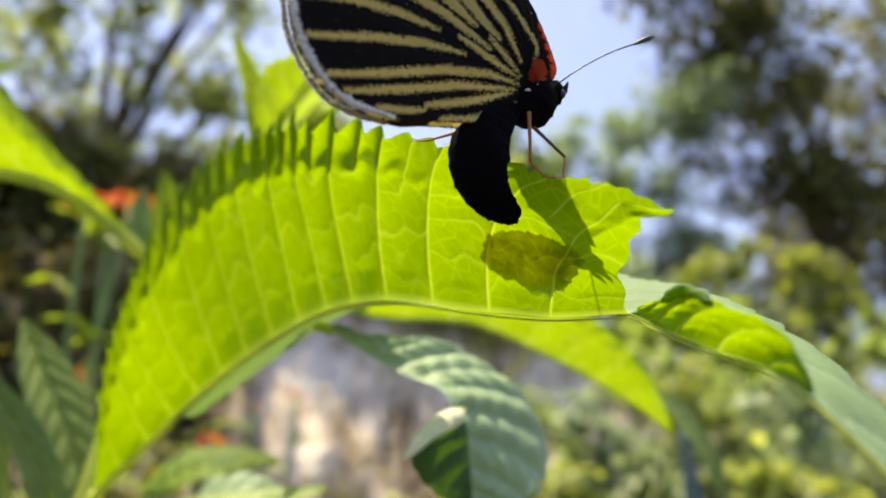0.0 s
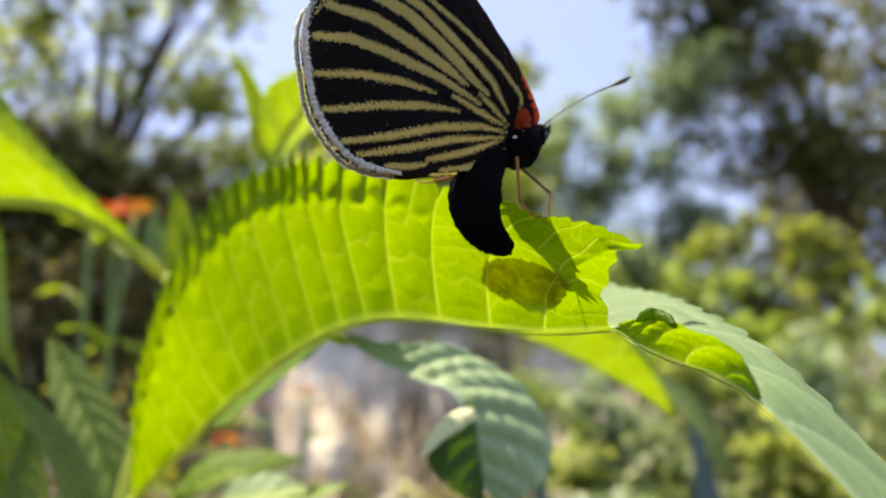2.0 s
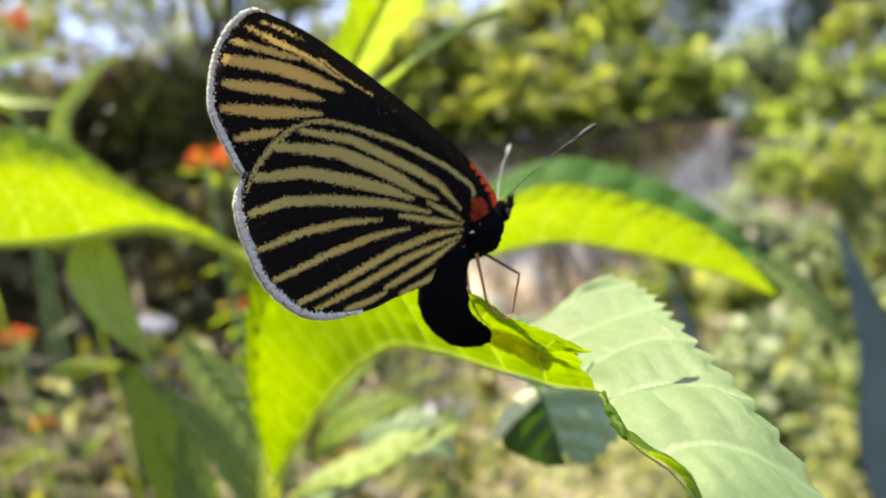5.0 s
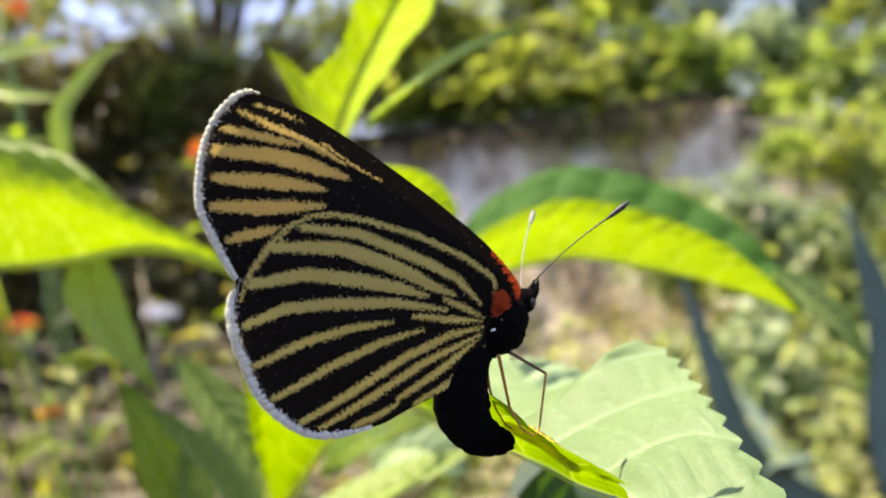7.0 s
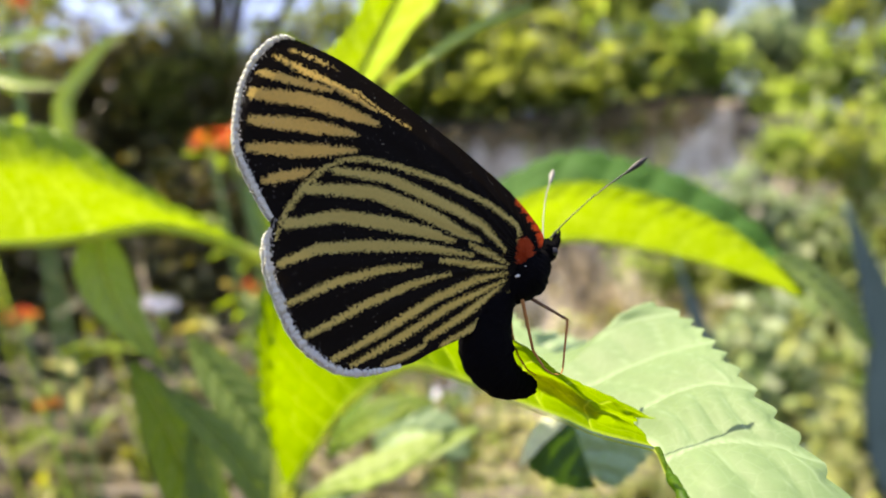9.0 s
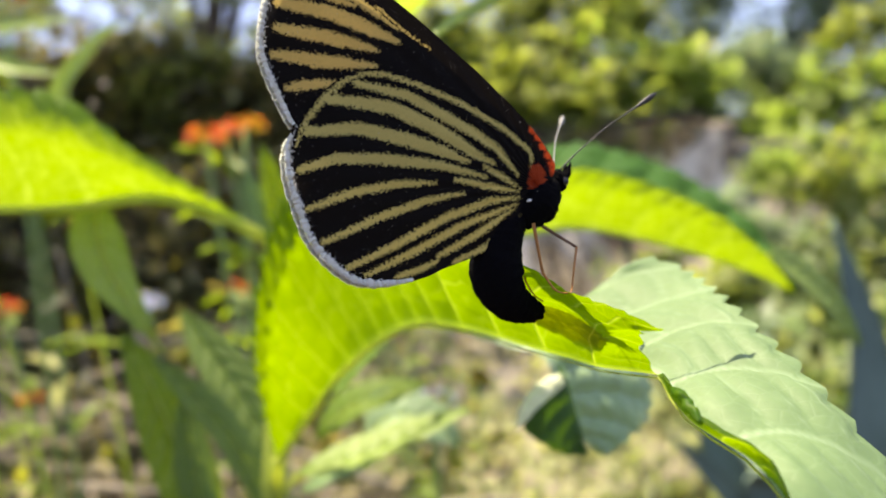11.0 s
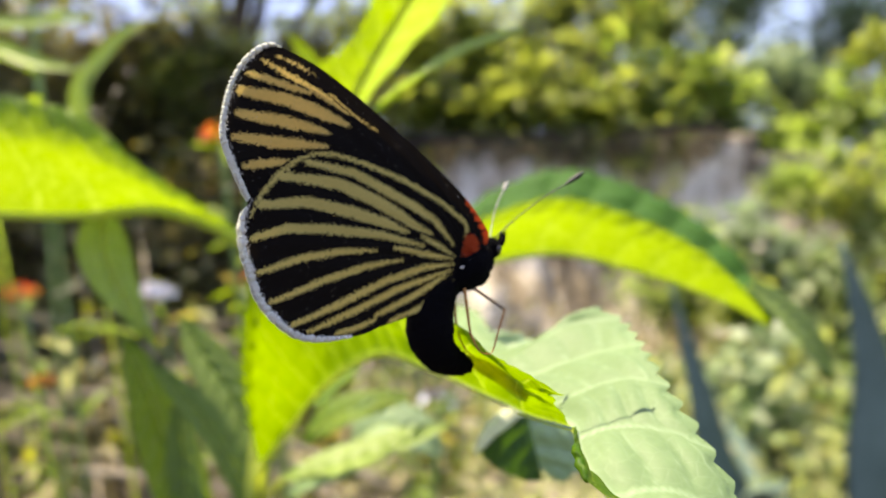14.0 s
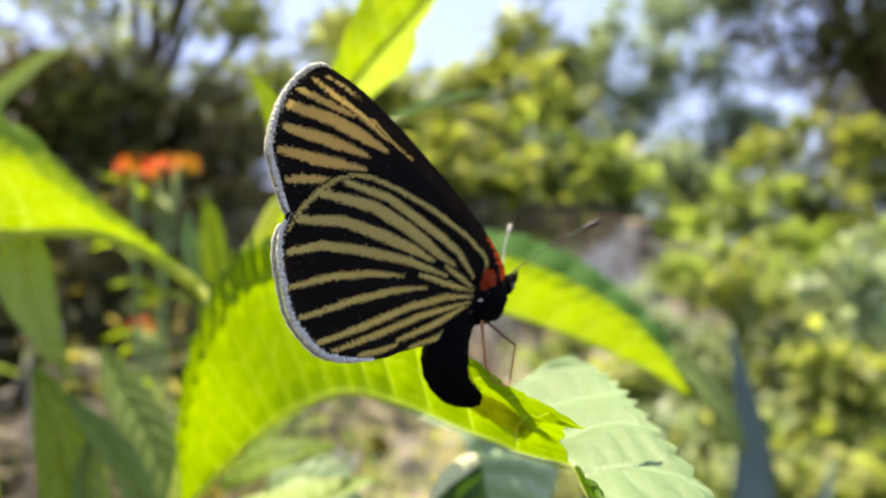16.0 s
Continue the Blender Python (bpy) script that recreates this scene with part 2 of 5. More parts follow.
def part(name, bm, mat, parent, label=""):
    """Links a bmesh as one mesh under a thing or a part."""
    me = bpy.data.meshes.new(name)
    for f in bm.faces:
        f.smooth = True
    bm.to_mesh(me)
    bm.free()
    me.materials.append(mat)
    ob = new(name, me)
    ob.parent = parent
    return tagged(ob, label)


def tube_data(pts, radii, sides=10, squash=1.0):
    """A capped tube along places, with a radius at each."""
    verts, faces = [], []
    n = len(pts)
    side = None
    for i, p in enumerate(pts):
        t = (pts[min(i + 1, n - 1)] - pts[max(i - 1, 0)]).normalized()
        if side is None:
            side = t.orthogonal().normalized()
        side = (side - t * side.dot(t)).normalized()
        up = t.cross(side)
        for k in range(sides):
            a = 2 * math.pi * k / sides
            verts.append(p + (side * math.cos(a) + up * math.sin(a) * squash) * radii[i])
    for i in range(n - 1):
        for k in range(sides):
            j = (k + 1) % sides
            faces.append((i * sides + k, i * sides + j, (i + 1) * sides + j, (i + 1) * sides + k))
    faces.append(tuple(reversed(range(sides))))
    faces.append(tuple((n - 1) * sides + k for k in range(sides)))
    return verts, faces


def tube(name, pts, radii, mat, parent=None, label="", sides=10, squash=1.0):
    v, f = tube_data(pts, radii, sides, squash)
    return mesh_object(name, v, f, mat, parent, label)


def empty_thing(name, at, label, category, group=""):
    ob = new(name)
    ob.location = at
    ob.empty_display_size = 0.02
    return tagged(ob, label, category, group)


def half_blade(rib, edge, veins, lean, puff, teeth, tooth, up, bulge=0.0, across=26, taper=True, wave=0.0, seed=0, rim=0.0, calm=0.0, cross=0.38):
    """One half of a leaf between its rib and its edge curve: veins sunk between puffed cells, and a toothed edge.
    Returns vertices, faces and how near each vertex lies to a vein."""
    rng = random.Random(seed)
    n = len(rib) - 1
    verts, near = [], []
    off = [rng.uniform(-0.12, 0.12) for _ in range(veins + 4)]
    for i in range(n + 1):
        s = i / n
        r, e = rib[i], edge[i]
        span = e - r
        w = span.length
        along = (rib[min(i + 1, n)] - rib[max(i - 1, 0)])
        along = along.normalized() if along.length else Vector((1, 0, 0))
        nrm = along.cross(span)
        nrm = nrm.normalized() if nrm.length > 1e-12 else Vector((0, 0, 1))
        if nrm.dot(up) < 0:
            nrm = -nrm
        ph = (s * teeth) % 1.0
        g = min(1.0, max(0.0, (s - 0.38) / 0.3))
        still = 1 - calm * g * g * (3 - 2 * g)
        saw = (ph if ph < 0.8 else (1 - ph) * 0.8 / 0.2) - 0.45
        saw *= tooth * (1.0 - 0.45 * calm * 2 * g if calm else 1.0) * (0.75 + 0.5 * rng.random() * 0.3)
        for k in range(across + 1):
            t = k / across
            p = r + span * t
            if t > 0.72:
                f = ((t - 0.72) / 0.28) ** 1.6
                p = p + span.normalized() * saw * f if w > 1e-9 else p
                p = p + along * saw * 0.35 * f
            phi = s * veins - lean * t * t - 0.3 * lean * t
            q = int(math.floor(phi))
            phi = phi + off[q % len(off)] * (1 - abs(2 * (phi - q) - 1))
            d = abs(phi - round(phi))
            cell = abs(math.sin(math.pi * phi)) ** 0.7
            across2 = abs(math.sin(math.pi * (t * (3.6 + 1.6 * ((q * 0.37) % 1.0)) + (q * 0.618) % 1.0 + 0.35 * math.sin(phi * 2.1 + q * 1.7)))) ** 0.8
            edge_in = min(1.0, 5 * t) * min(1.0, 7 * (1 - t) + 0.25)
            p = p + nrm * (puff * still * cell * (1 - cross + cross * across2) * edge_in + bulge * math.sin(math.pi * t) * w)
            p = p + nrm * wave * t * t * math.sin(2 * math.pi * (s * veins * 0.5 + 0.2))
            if rim and t > 0.84:
                p = p + nrm * rim * (1 - g) ** 2 * (0.5 + 0.5 * math.sin(math.pi * ph)) * ((t - 0.84) / 0.16) ** 1.2
            verts.append(p)
            main = max(0.0, 1 - d * 22)
            small = max(0.0, 1 - abs((t * 4.5 + 0.35 * math.sin(phi * 2.1 + q * 1.7)) % 1.0 - 0.5) * 20) * 0.42 * (0.3 + 0.7 * min(1.0, 3 * t))
            near.append(min(1.0, max(main * (1.0 - 0.45 * t), small, max(0.0, 1 - t * 16))))
    m = across + 1
    faces = [(i * m + k, i * m + k + 1, (i + 1) * m + k + 1, (i + 1) * m + k) for i in range(n) for k in range(across)]
    return verts, faces, near


def quilted_blade(rib, edge, veins, up, across=72, seed=0, puff=0.0010, tooth=0.0034, curl=(40, 10), start=0.80, bulge=0.03):
    """Half of a wrinkled leaf: forking veins sunk between puffed cells, and a rim of plump lobes that curls over the upper face.
    Returns vertices, faces and how near each vertex lies to a vein."""
    rng = random.Random(seed)
    n = len(rib) - 1
    shift = [rng.uniform(0, 1) for _ in range(veins + 6)]
    count = [rng.uniform(3.0, 4.6) for _ in range(veins + 6)]
    size = [rng.uniform(0.5, 1.4) for _ in range(2 * veins + 8)]
    verts, near = [], []

    def smooth(a, b, x):
        x = min(1.0, max(0.0, (x - a) / (b - a)))
        return x * x * (3 - 2 * x)

    for i in range(n + 1):
        s = i / n
        r, e = rib[i], edge[i]
        span = e - r
        w = max(span.length, 1e-9)
        u = span / w
        along = (rib[min(i + 1, n)] - rib[max(i - 1, 0)]).normalized()
        nrm = along.cross(span)
        nrm = nrm.normalized() if nrm.length > 1e-12 else Vector((0, 0, 1))
        if nrm.dot(up) < 0:
            nrm = -nrm
        end = s * veins - 0.9 + 0.12 * math.sin(s * 31)
        lobe = int(math.floor(2 * end + 8))
        ph = (2 * end) % 1.0 if s < 0.8 else ((s - 0.8) * 44) % 1.0
        tip = smooth(0.72, 0.84, s)
        ends = smooth(0.0, 0.12, s)
        saw = ((ph / 0.82) ** 0.85 if ph < 0.82 else (1 - ph) / 0.18) * (0.5 + 0.5 * size[lobe % len(size)])
        theta = radians(curl[0] + (curl[1] - curl[0]) * smooth(0.5, 0.85, s)) * (0.45 + 0.55 * size[(lobe // 2) % len(size)])
        ring = (1 - start) * w / math.sin(theta)
        for k in range(across + 1):
            t = k / across
            phi = s * veins - 0.9 * t * t + 0.12 * math.sin(s * 31) * t
            q = int(math.floor(phi)) + 2
            d = abs(phi - round(phi))
            fork = smooth(0.66, 0.76, t)
            d2 = abs(2 * phi - round(2 * phi)) / 2
            main = abs(math.sin(math.pi * phi)) ** 0.7
            twin = abs(math.sin(2 * math.pi * phi)) ** 0.8
            rungs = t * count[q % len(count)] + shift[q % len(shift)] + 0.08 * math.sin(phi * 6.3 + q) + 0.4 * noise.noise(Vector((s * 40, t * 5, seed)))
            rung = abs(math.sin(math.pi * rungs)) ** 0.6
            calm_rim = smooth(0.70, 0.78, t)
            crease = 0.35 + 0.65 * min(1.0, abs(t - 0.77 - 0.03 * math.sin(9 * phi)) / 0.06)
            cell = (main * (1 - fork * (1 - tip)) + twin * fork * (1 - tip)) * (0.82 + 0.18 * (rung * (1 - calm_rim) + calm_rim)) * crease
            p = r + u * (min(t, start) * w)
            if t > start:
                a = theta * (t - start) / (1 - start)
                p = p + u * ring * math.sin(a) + nrm * ring * (1 - math.cos(a))
                f = ((t - start) / (1 - start)) ** 1.5
                way = u * (0.35 + 0.65 * math.cos(a)) + along * 0.3
                p = p + way * tooth * ends * (saw - 0.55) * f * (1.0 - 0.68 * tip)
            fade = min(1.0, 6 * t) * ends
            p = p + nrm * (puff * (1 + 1.1 * (1 - tip) * smooth(0.74, 0.86, t)) * (1 - 0.35 * tip) * cell * fade + bulge * math.sin(math.pi * t) * w)
            verts.append(p)
            thick = 1.0 - 0.5 * t
            line = max(0.0, 1 - d * 26 / thick)
            line2 = max(0.0, 1 - d2 * 34) * fork * 0.6
            dr = abs(rungs - round(rungs))
            cross = max(0.0, 1 - dr * 15) * 0.38 * (1 - calm_rim) * (0.4 + 0.6 * min(1.0, 3 * t))
            near.append(min(1.0, max(line * thick, line2, cross, max(0.0, 1 - t * 18))))
    m = across + 1
    faces = [(i * m + k, i * m + k + 1, (i + 1) * m + k + 1, (i + 1) * m + k) for i in range(n) for k in range(across)]
    return verts, faces, near


def joined(*sets):
    verts, faces, near = [], [], []
    for v, f, a in sets:
        b = len(verts)
        verts += v
        faces += [tuple(i + b for i in q) for q in f]
        near += a
    return verts, faces, near


def simple_leaf(rib_pts, width, normal, plant, mat, fold=20, teeth=26, veins=9, n=90, across=12, puff=0.0012, tooth=0.0012,
                shape=(0.35, 0.75), label="", rib_mat=None, twist=0.0, droop=0.0, uneven=1.0, seed=0):
    """A leaf with two halves on a rib: widest at shape[0] of its length, folded up along the rib by fold degrees."""
    rib = spline([vec(p) for p in rib_pts], n)
    up = Vector(normal).normalized()
    a, b = [], []
    for i in range(n + 1):
        s = i / n
        pk, sharp = shape
        w = (s / pk) ** 0.8 if s < pk else max(0.0, (1 - s) / (1 - pk)) ** sharp
        w = width * math.sin(min(w, 1) * math.pi / 2) + 0.0002
        t = (rib[min(i + 1, n)] - rib[max(i - 1, 0)]).normalized()
        side = t.cross(up).normalized()
        nn = side.cross(t).normalized()
        rot = Matrix.Rotation(radians(twist * s), 3, t)
        side, nn = rot @ side, rot @ nn
        c, d = math.cos(radians(fold)), math.sin(radians(fold))
        a.append(rib[i] + (side * c + nn * d) * w)
        b.append(rib[i] + (-side * c + nn * d) * w * uneven)
    h = [half_blade(rib, e, veins, 1.2, puff, teeth, tooth, up, across=across, seed=seed + j, bulge=-droop) for j, e in enumerate((a, b))]
    v, f, near = joined(*h)
    leaf = mesh_object("leaf", v, f, mat, plant, label, floats={"vein": near})
    rad = [width * 0.055 * (1 - 0.85 * i / n) + 0.00025 for i in range(0, n + 1, 3)]
    tube("midrib", [p - up * r * 0.5 for p, r in zip(rib[::3], rad)], rad, rib_mat or RIB, leaf, sides=7)
    return leaf


# ---- the shrub on which the butterfly sits ----
shrub = empty_thing("leafy_shrub", (0, 0, 0), "lime green garden shrub with toothed, deeply veined backlit leaves", "shrub")

N_LEAF = 660
NOTCH = (0.0184, 0.0809, 0.0074)
rib_full = even([vec(p) for p in (
    (-0.0795, 0.1924, -0.0438), (-0.0640, 0.1830, -0.0265), (-0.0489, 0.1684, -0.0117), (-0.0259, 0.1397, 0.0036), (-0.0102, 0.1150, 0.0074),
    (0.0024, 0.1006, 0.0067), (0.0074, 0.0950, 0.0065), (0.0118, 0.0890, 0.0065), NOTCH)], N_LEAF)
edge_a = even([vec(p) for p in (
    (-0.0797, 0.1921, -0.0430), (-0.0790, 0.1800, -0.0200), (-0.0720, 0.1650, 0.0060), (-0.0592, 0.1530, 0.0297), (-0.0386, 0.1270, 0.0335),
    (-0.0197, 0.1010, 0.0293), (-0.0109, 0.0910, 0.0258), (-0.0010, 0.0815, 0.0222), (0.0065, 0.0752, 0.0194), (0.0099, 0.0708, 0.0179), (0.0146, 0.0672, 0.0164), (0.0188, 0.0662, 0.0147))], N_LEAF)
ACROSS = 72
near_half = quilted_blade(rib_full, edge_a, 15, Vector((0, 0.8, 0.6)), across=ACROSS, seed=3, puff=0.0010)
# the torn end: a shallow bite below a small hooked tip
for i in range(N_LEAF, 0, -1):
    f = max(0.0, (i / N_LEAF - 0.86) / 0.14) ** 1.2
    if f:
        for k in range(ACROSS + 1):
            t = k / ACROSS
            g = i * (ACROSS + 1) + k
            way = (near_half[0][g] - near_half[0][g - 8 * (ACROSS + 1)]).normalized()
            bite = 0.0031 * min(1.0, t / 0.3) * max(0.45, min(1.0, (0.99 - t) / 0.10)) + 0.0003 * math.sin(23 * t)
            near_half[0][g] -= way * bite * f
main_leaf = mesh_object("leaf", *near_half[:2], LEAF, shrub, "lime green toothed leaf arching over, torn at one edge, sunlight shining through", floats={"vein": near_half[2]})
# eggs laid on its upper face, which show as a dull patch through the blade
egg_verts, egg_faces, EGG_N = [], [], 44
for p in range(EGG_N + 1):
    for q in range(EGG_N + 1):
        u, v = 2 * p / EGG_N - 1, 2 * q / EGG_N - 1
        d = max(abs(u), abs(v)) / max(1e-6, math.hypot(u, v))
        rag = 1 + 0.12 * noise.noise(Vector((u * 3, v * 3, 4)))
        i = round(N_LEAF * (0.915 + 0.052 * u * d * rag))
        k = round(ACROSS * (0.40 + 0.19 * v * d * rag))
        g = i * (ACROSS + 1) + k
        here = near_half[0][g]
        nrm = (near_half[0][g + ACROSS + 1] - here).cross(near_half[0][g + 1] - here).normalized()
        nrm = nrm if nrm.y > 0 else -nrm
        egg_verts.append(here + nrm * (0.00025 + 0.00035 * abs(math.sin(p * 1.57) * math.sin(q * 1.57 + 0.8 * (p // 2)))))
m = EGG_N + 1
egg_faces = [(p * m + q, p * m + q + 1, (p + 1) * m + q + 1, (p + 1) * m + q) for p in range(EGG_N) for q in range(EGG_N)]
tagged(mesh_object("egg_cluster", egg_verts, egg_faces, EGG, floats={"vein": [0.0] * len(egg_verts)}), "layer of tiny dull yellow eggs laid behind the leaf", "eggs")
# the far half, upper face to the sky; a paler colour paints its sunlight
rib_far = even([vec(p) for p in (
    (-0.0600, 0.1790, -0.0220), (-0.0259, 0.1397, 0.0036), (-0.0102, 0.1150, 0.0074), (0.0024, 0.1006, 0.0067), (0.0118, 0.0890, 0.0065), NOTCH,
    (0.0195, 0.0745, 0.0060), (0.0211, 0.0698, 0.0048), (0.0232, 0.0672, 0.0039), (0.0256, 0.0636, 0.0030), (0.0272, 0.0583, 0.0012), (0.0330, 0.0515, -0.0060), (0.0420, 0.0440, -0.0170))], 260)
edge_b = even([vec(p) for p in (
    (-0.0560, 0.1830, -0.0215), (-0.0240, 0.1690, 0.0060), (-0.0060, 0.1490, 0.0122), (0.0029, 0.1275, 0.0090), (0.0067, 0.1250, 0.0083), (0.0112, 0.1219, 0.0104), (0.0155, 0.1188, 0.0130), (0.0188, 0.1177, 0.0170),
    (0.0222, 0.1184, 0.0173), (0.0255, 0.1160, 0.0161), (0.0279, 0.1073, 0.0148), (0.0294, 0.0979, 0.0134), (0.0321, 0.0862, 0.0104), (0.0357, 0.0765, 0.0062), (0.0411, 0.0640, -0.0035), (0.0450, 0.0480, -0.0180))], 260)
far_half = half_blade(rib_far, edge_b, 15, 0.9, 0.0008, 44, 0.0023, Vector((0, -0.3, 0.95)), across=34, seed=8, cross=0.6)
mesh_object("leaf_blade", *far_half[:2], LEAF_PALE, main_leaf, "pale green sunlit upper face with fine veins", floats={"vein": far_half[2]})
# what the tear left of the near half
rib_strip = even([vec(p) for p in (NOTCH, (0.0195, 0.0745, 0.0060), (0.0211, 0.0698, 0.0048), (0.0232, 0.0672, 0.0039), (0.0256, 0.0636, 0.0030), (0.0272, 0.0583, 0.0012))], 110)
edge_strip = even([vec(p) for p in ((0.0187, 0.0790, 0.0080), (0.0189, 0.0735, 0.0082), (0.0196, 0.0660, 0.0084), (0.0208, 0.0616, 0.0075), (0.0228, 0.0600, 0.0067), (0.0243, 0.0595, 0.0062), (0.0261, 0.0590, 0.0046), (0.0272, 0.0580, 0.0015))], 110)
strip = half_blade(rib_strip, edge_strip, 5, 1.2, 0.0004, 9, 0.0006, Vector((0, 0.8, 0.6)), bulge=0.06, across=16, seed=5)
mesh_object("leaf_remnant", *strip[:2], LEAF, main_leaf, "curled green strip left beside the tear", floats={"vein": strip[2]})
rib_line = rib_full[::10] + [p for p in rib_far if p.x > 0.0187][::6]
tube("midrib", [p - Vector((0, 0.0002, 0.0004)) for p in rib_line],
     [0.0009 - 0.0005 * i / 48 if i < 48 else max(0.00012, 0.00042 - 0.00008 * (i - 48)) for i in range(len(rib_line))], RIB, main_leaf, "pale yellow-green midrib", sides=9)
# a crumpled curl at the foot of the tear
curl = spline([vec(p) for p in ((0.0192, 0.0712, 0.0081), (0.0194, 0.0680, 0.0086), (0.0198, 0.0650, 0.0085), (0.0206, 0.0622, 0.0075))], 24)
v, f = tube_data(curl, [0.00022 + 0.00036 * math.sin(math.pi * (0.1 + 0.85 * i / 24)) for i in range(25)], 10)
v = [p + Vector([noise.noise(p * 900 + Vector((k * 5, 0, 0))) for k in range(3)]) * 0.0003 for p in v]
mesh_object("leaf_curl", v, f, LEAF, main_leaf, "dark crumpled curl of leaf at the tear", floats={"vein": [0.0] * len(v)})


# ---- butterfly ----
FLY = Matrix(((0.82749, -0.04085, 0.55999, 0.00456), (0.56148, 0.06021, -0.8253, 0.07896), (0.0, 0.99735, 0.07276, 1.0295), (0, 0, 0, 1)))
butterfly = empty_thing("butterfly", (0, 0, 0), "black butterfly with cream-striped closed wings, red bases, on leaf", "butterfly")
butterfly.matrix_basis = FLY
MM = 0.001


def mm(x, y, z=0.0):
    return Vector((x, y, z)) * MM


def seg_dist(p, a, b):
    ab = b - a
    u = max(0.0, min(1.0, (p - a).dot(ab) / max(ab.dot(ab), 1e-12)))
    return (p - a - ab * u).length, u


FORE = [(3.5, 2.0), (4.0, 3.4), (3.5, 4.7), (0.7, 8.7), (-4.5, 14.0), (-10.5, 19.3), (-14.7, 22.7), (-18.0, 25.1), (-21.6, 26.9), (-23.4, 27.5), (-25.0, 26.9), (-26.8, 25.3),
        (-28.3, 22.8), (-29.2, 19.9), (-29.6, 17.0), (-29.1, 14.6), (-28.2, 12.0), (-27.0, 9.0), (-25.0, 6.0), (-15.0, 4.0), (-4.0, 1.5), (1.0, 0.6)]
HIND = [(1.0, 0.4), (2.5, 1.2), (2.4, 2.4), (1.4, 4.2), (0.7, 5.7), (-2.7, 8.5), (-7.7, 11.5), (-12.7, 13.6), (-16.5, 14.7), (-19.1, 14.9), (-21.7, 13.9), (-23.7, 12.4),
        (-25.3, 10.7), (-26.8, 9.1), (-27.9, 7.2), (-28.1, 4.1), (-27.5, 1.0), (-26.4, -2.8), (-24.5, -5.5), (-22.1, -7.5), (-19.9, -8.1), (-17.6, -8.2), (-14.2, -8.0), (-12.0, -7.3),
        (-6.9, -6.0), (-3.7, -4.3), (-1.3, -2.0), (0.0, -0.6)]
# streaks: widths in millimetres, then the line that each follows
F_STREAKS = [
    (0.30, [(-22.7, 26.1), (-20.5, 25.2), (-18.3, 24.0)]),
    (0.72, [(-24.4, 25.5), (-18.4, 22.1), (-14.4, 19.3)]),
    (0.85, [(-26.3, 24.0), (-22.7, 22.9), (-18.8, 21.7)]),
    (1.55, [(-27.2, 21.9), (-21.7, 20.9), (-17.8, 19.4), (-14.4, 17.9)]),
    (1.40, [(-27.7, 19.2), (-22.7, 18.4), (-17.0, 17.0)]),
    (1.35, [(-28.2, 16.5), (-23.5, 15.8), (-17.2, 15.3)]),
    (1.05, [(-27.3, 13.0), (-24.9, 13.3), (-21.7, 13.5)]),
    (0.22, [(-16.8, 21.9), (-13.9, 19.4), (-10.8, 17.2)]),
]
H_UPPER = [
    (0.62, [(-19.1, 14.4), (-16.5, 14.3), (-12.7, 13.1), (-7.8, 11.0), (-2.7, 8.0), (0.3, 5.4), (0.7, 4.3), (0.3, 3.0)]),
    (0.58, [(-19.1, 14.4), (-21.4, 13.5), (-23.3, 12.1), (-24.8, 10.5), (-26.2, 8.8), (-27.0, 7.0)]),
    (1.15, [(-19.9, 13.4), (-14.2, 12.0), (-9.8, 9.5), (-6.5, 7.6), (-3.8, 5.7), (-1.4, 2.5)]),
    (1.45, [(-23.5, 11.8), (-19.6, 11.3), (-16.0, 10.6), (-11.6, 8.5), (-8.7, 6.7), (-6.8, 5.3), (-4.4, 4.0)]),
    (1.40, [(-25.6, 8.4), (-20.2, 8.6), (-14.6, 7.1), (-10.3, 5.6), (-7.6, 4.4)]),
    (1.15, [(-26.8, 4.5), (-22.9, 5.5), (-17.8, 5.2), (-11.2, 4.2), (-5.4, 2.5)]),
    (0.62, [(-5.6, 3.7), (-3.5, 2.5), (-1.3, 1.0)]),
]
H_LOWER = [
    (0.72, [(-9.3, 2.5), (-5.5, 1.5), (-1.5, 0.6)]),
    (0.85, [(-26.5, 0.4), (-21.5, 1.8), (-16.5, 2.4), (-11.8, 2.3)]),
    (0.82, [(-25.3, -3.2), (-18.6, -1.0), (-13.1, 0.4), (-8.5, 0.9)]),
    (0.85, [(-22.9, -6.1), (-17.1, -4.1), (-10.9, -1.6), (-5.4, -0.2), (-1.6, -0.1)]),
    (0.82, [(-20.9, -7.1), (-14.5, -4.8), (-8.6, -2.5), (-1.9, -0.8)]),
    (0.75, [(-12.4, -5.8), (-7.5, -3.9), (-2.2, -1.2)]),
    (0.7, [(-17.5, -7.6), (-14.5, -7.0), (-12.3, -6.3)]),
    (0.7, [(-10.5, -6.7), (-6.5, -5.4), (-3.3, -3.7), (-1.3, -2.0)]),
]


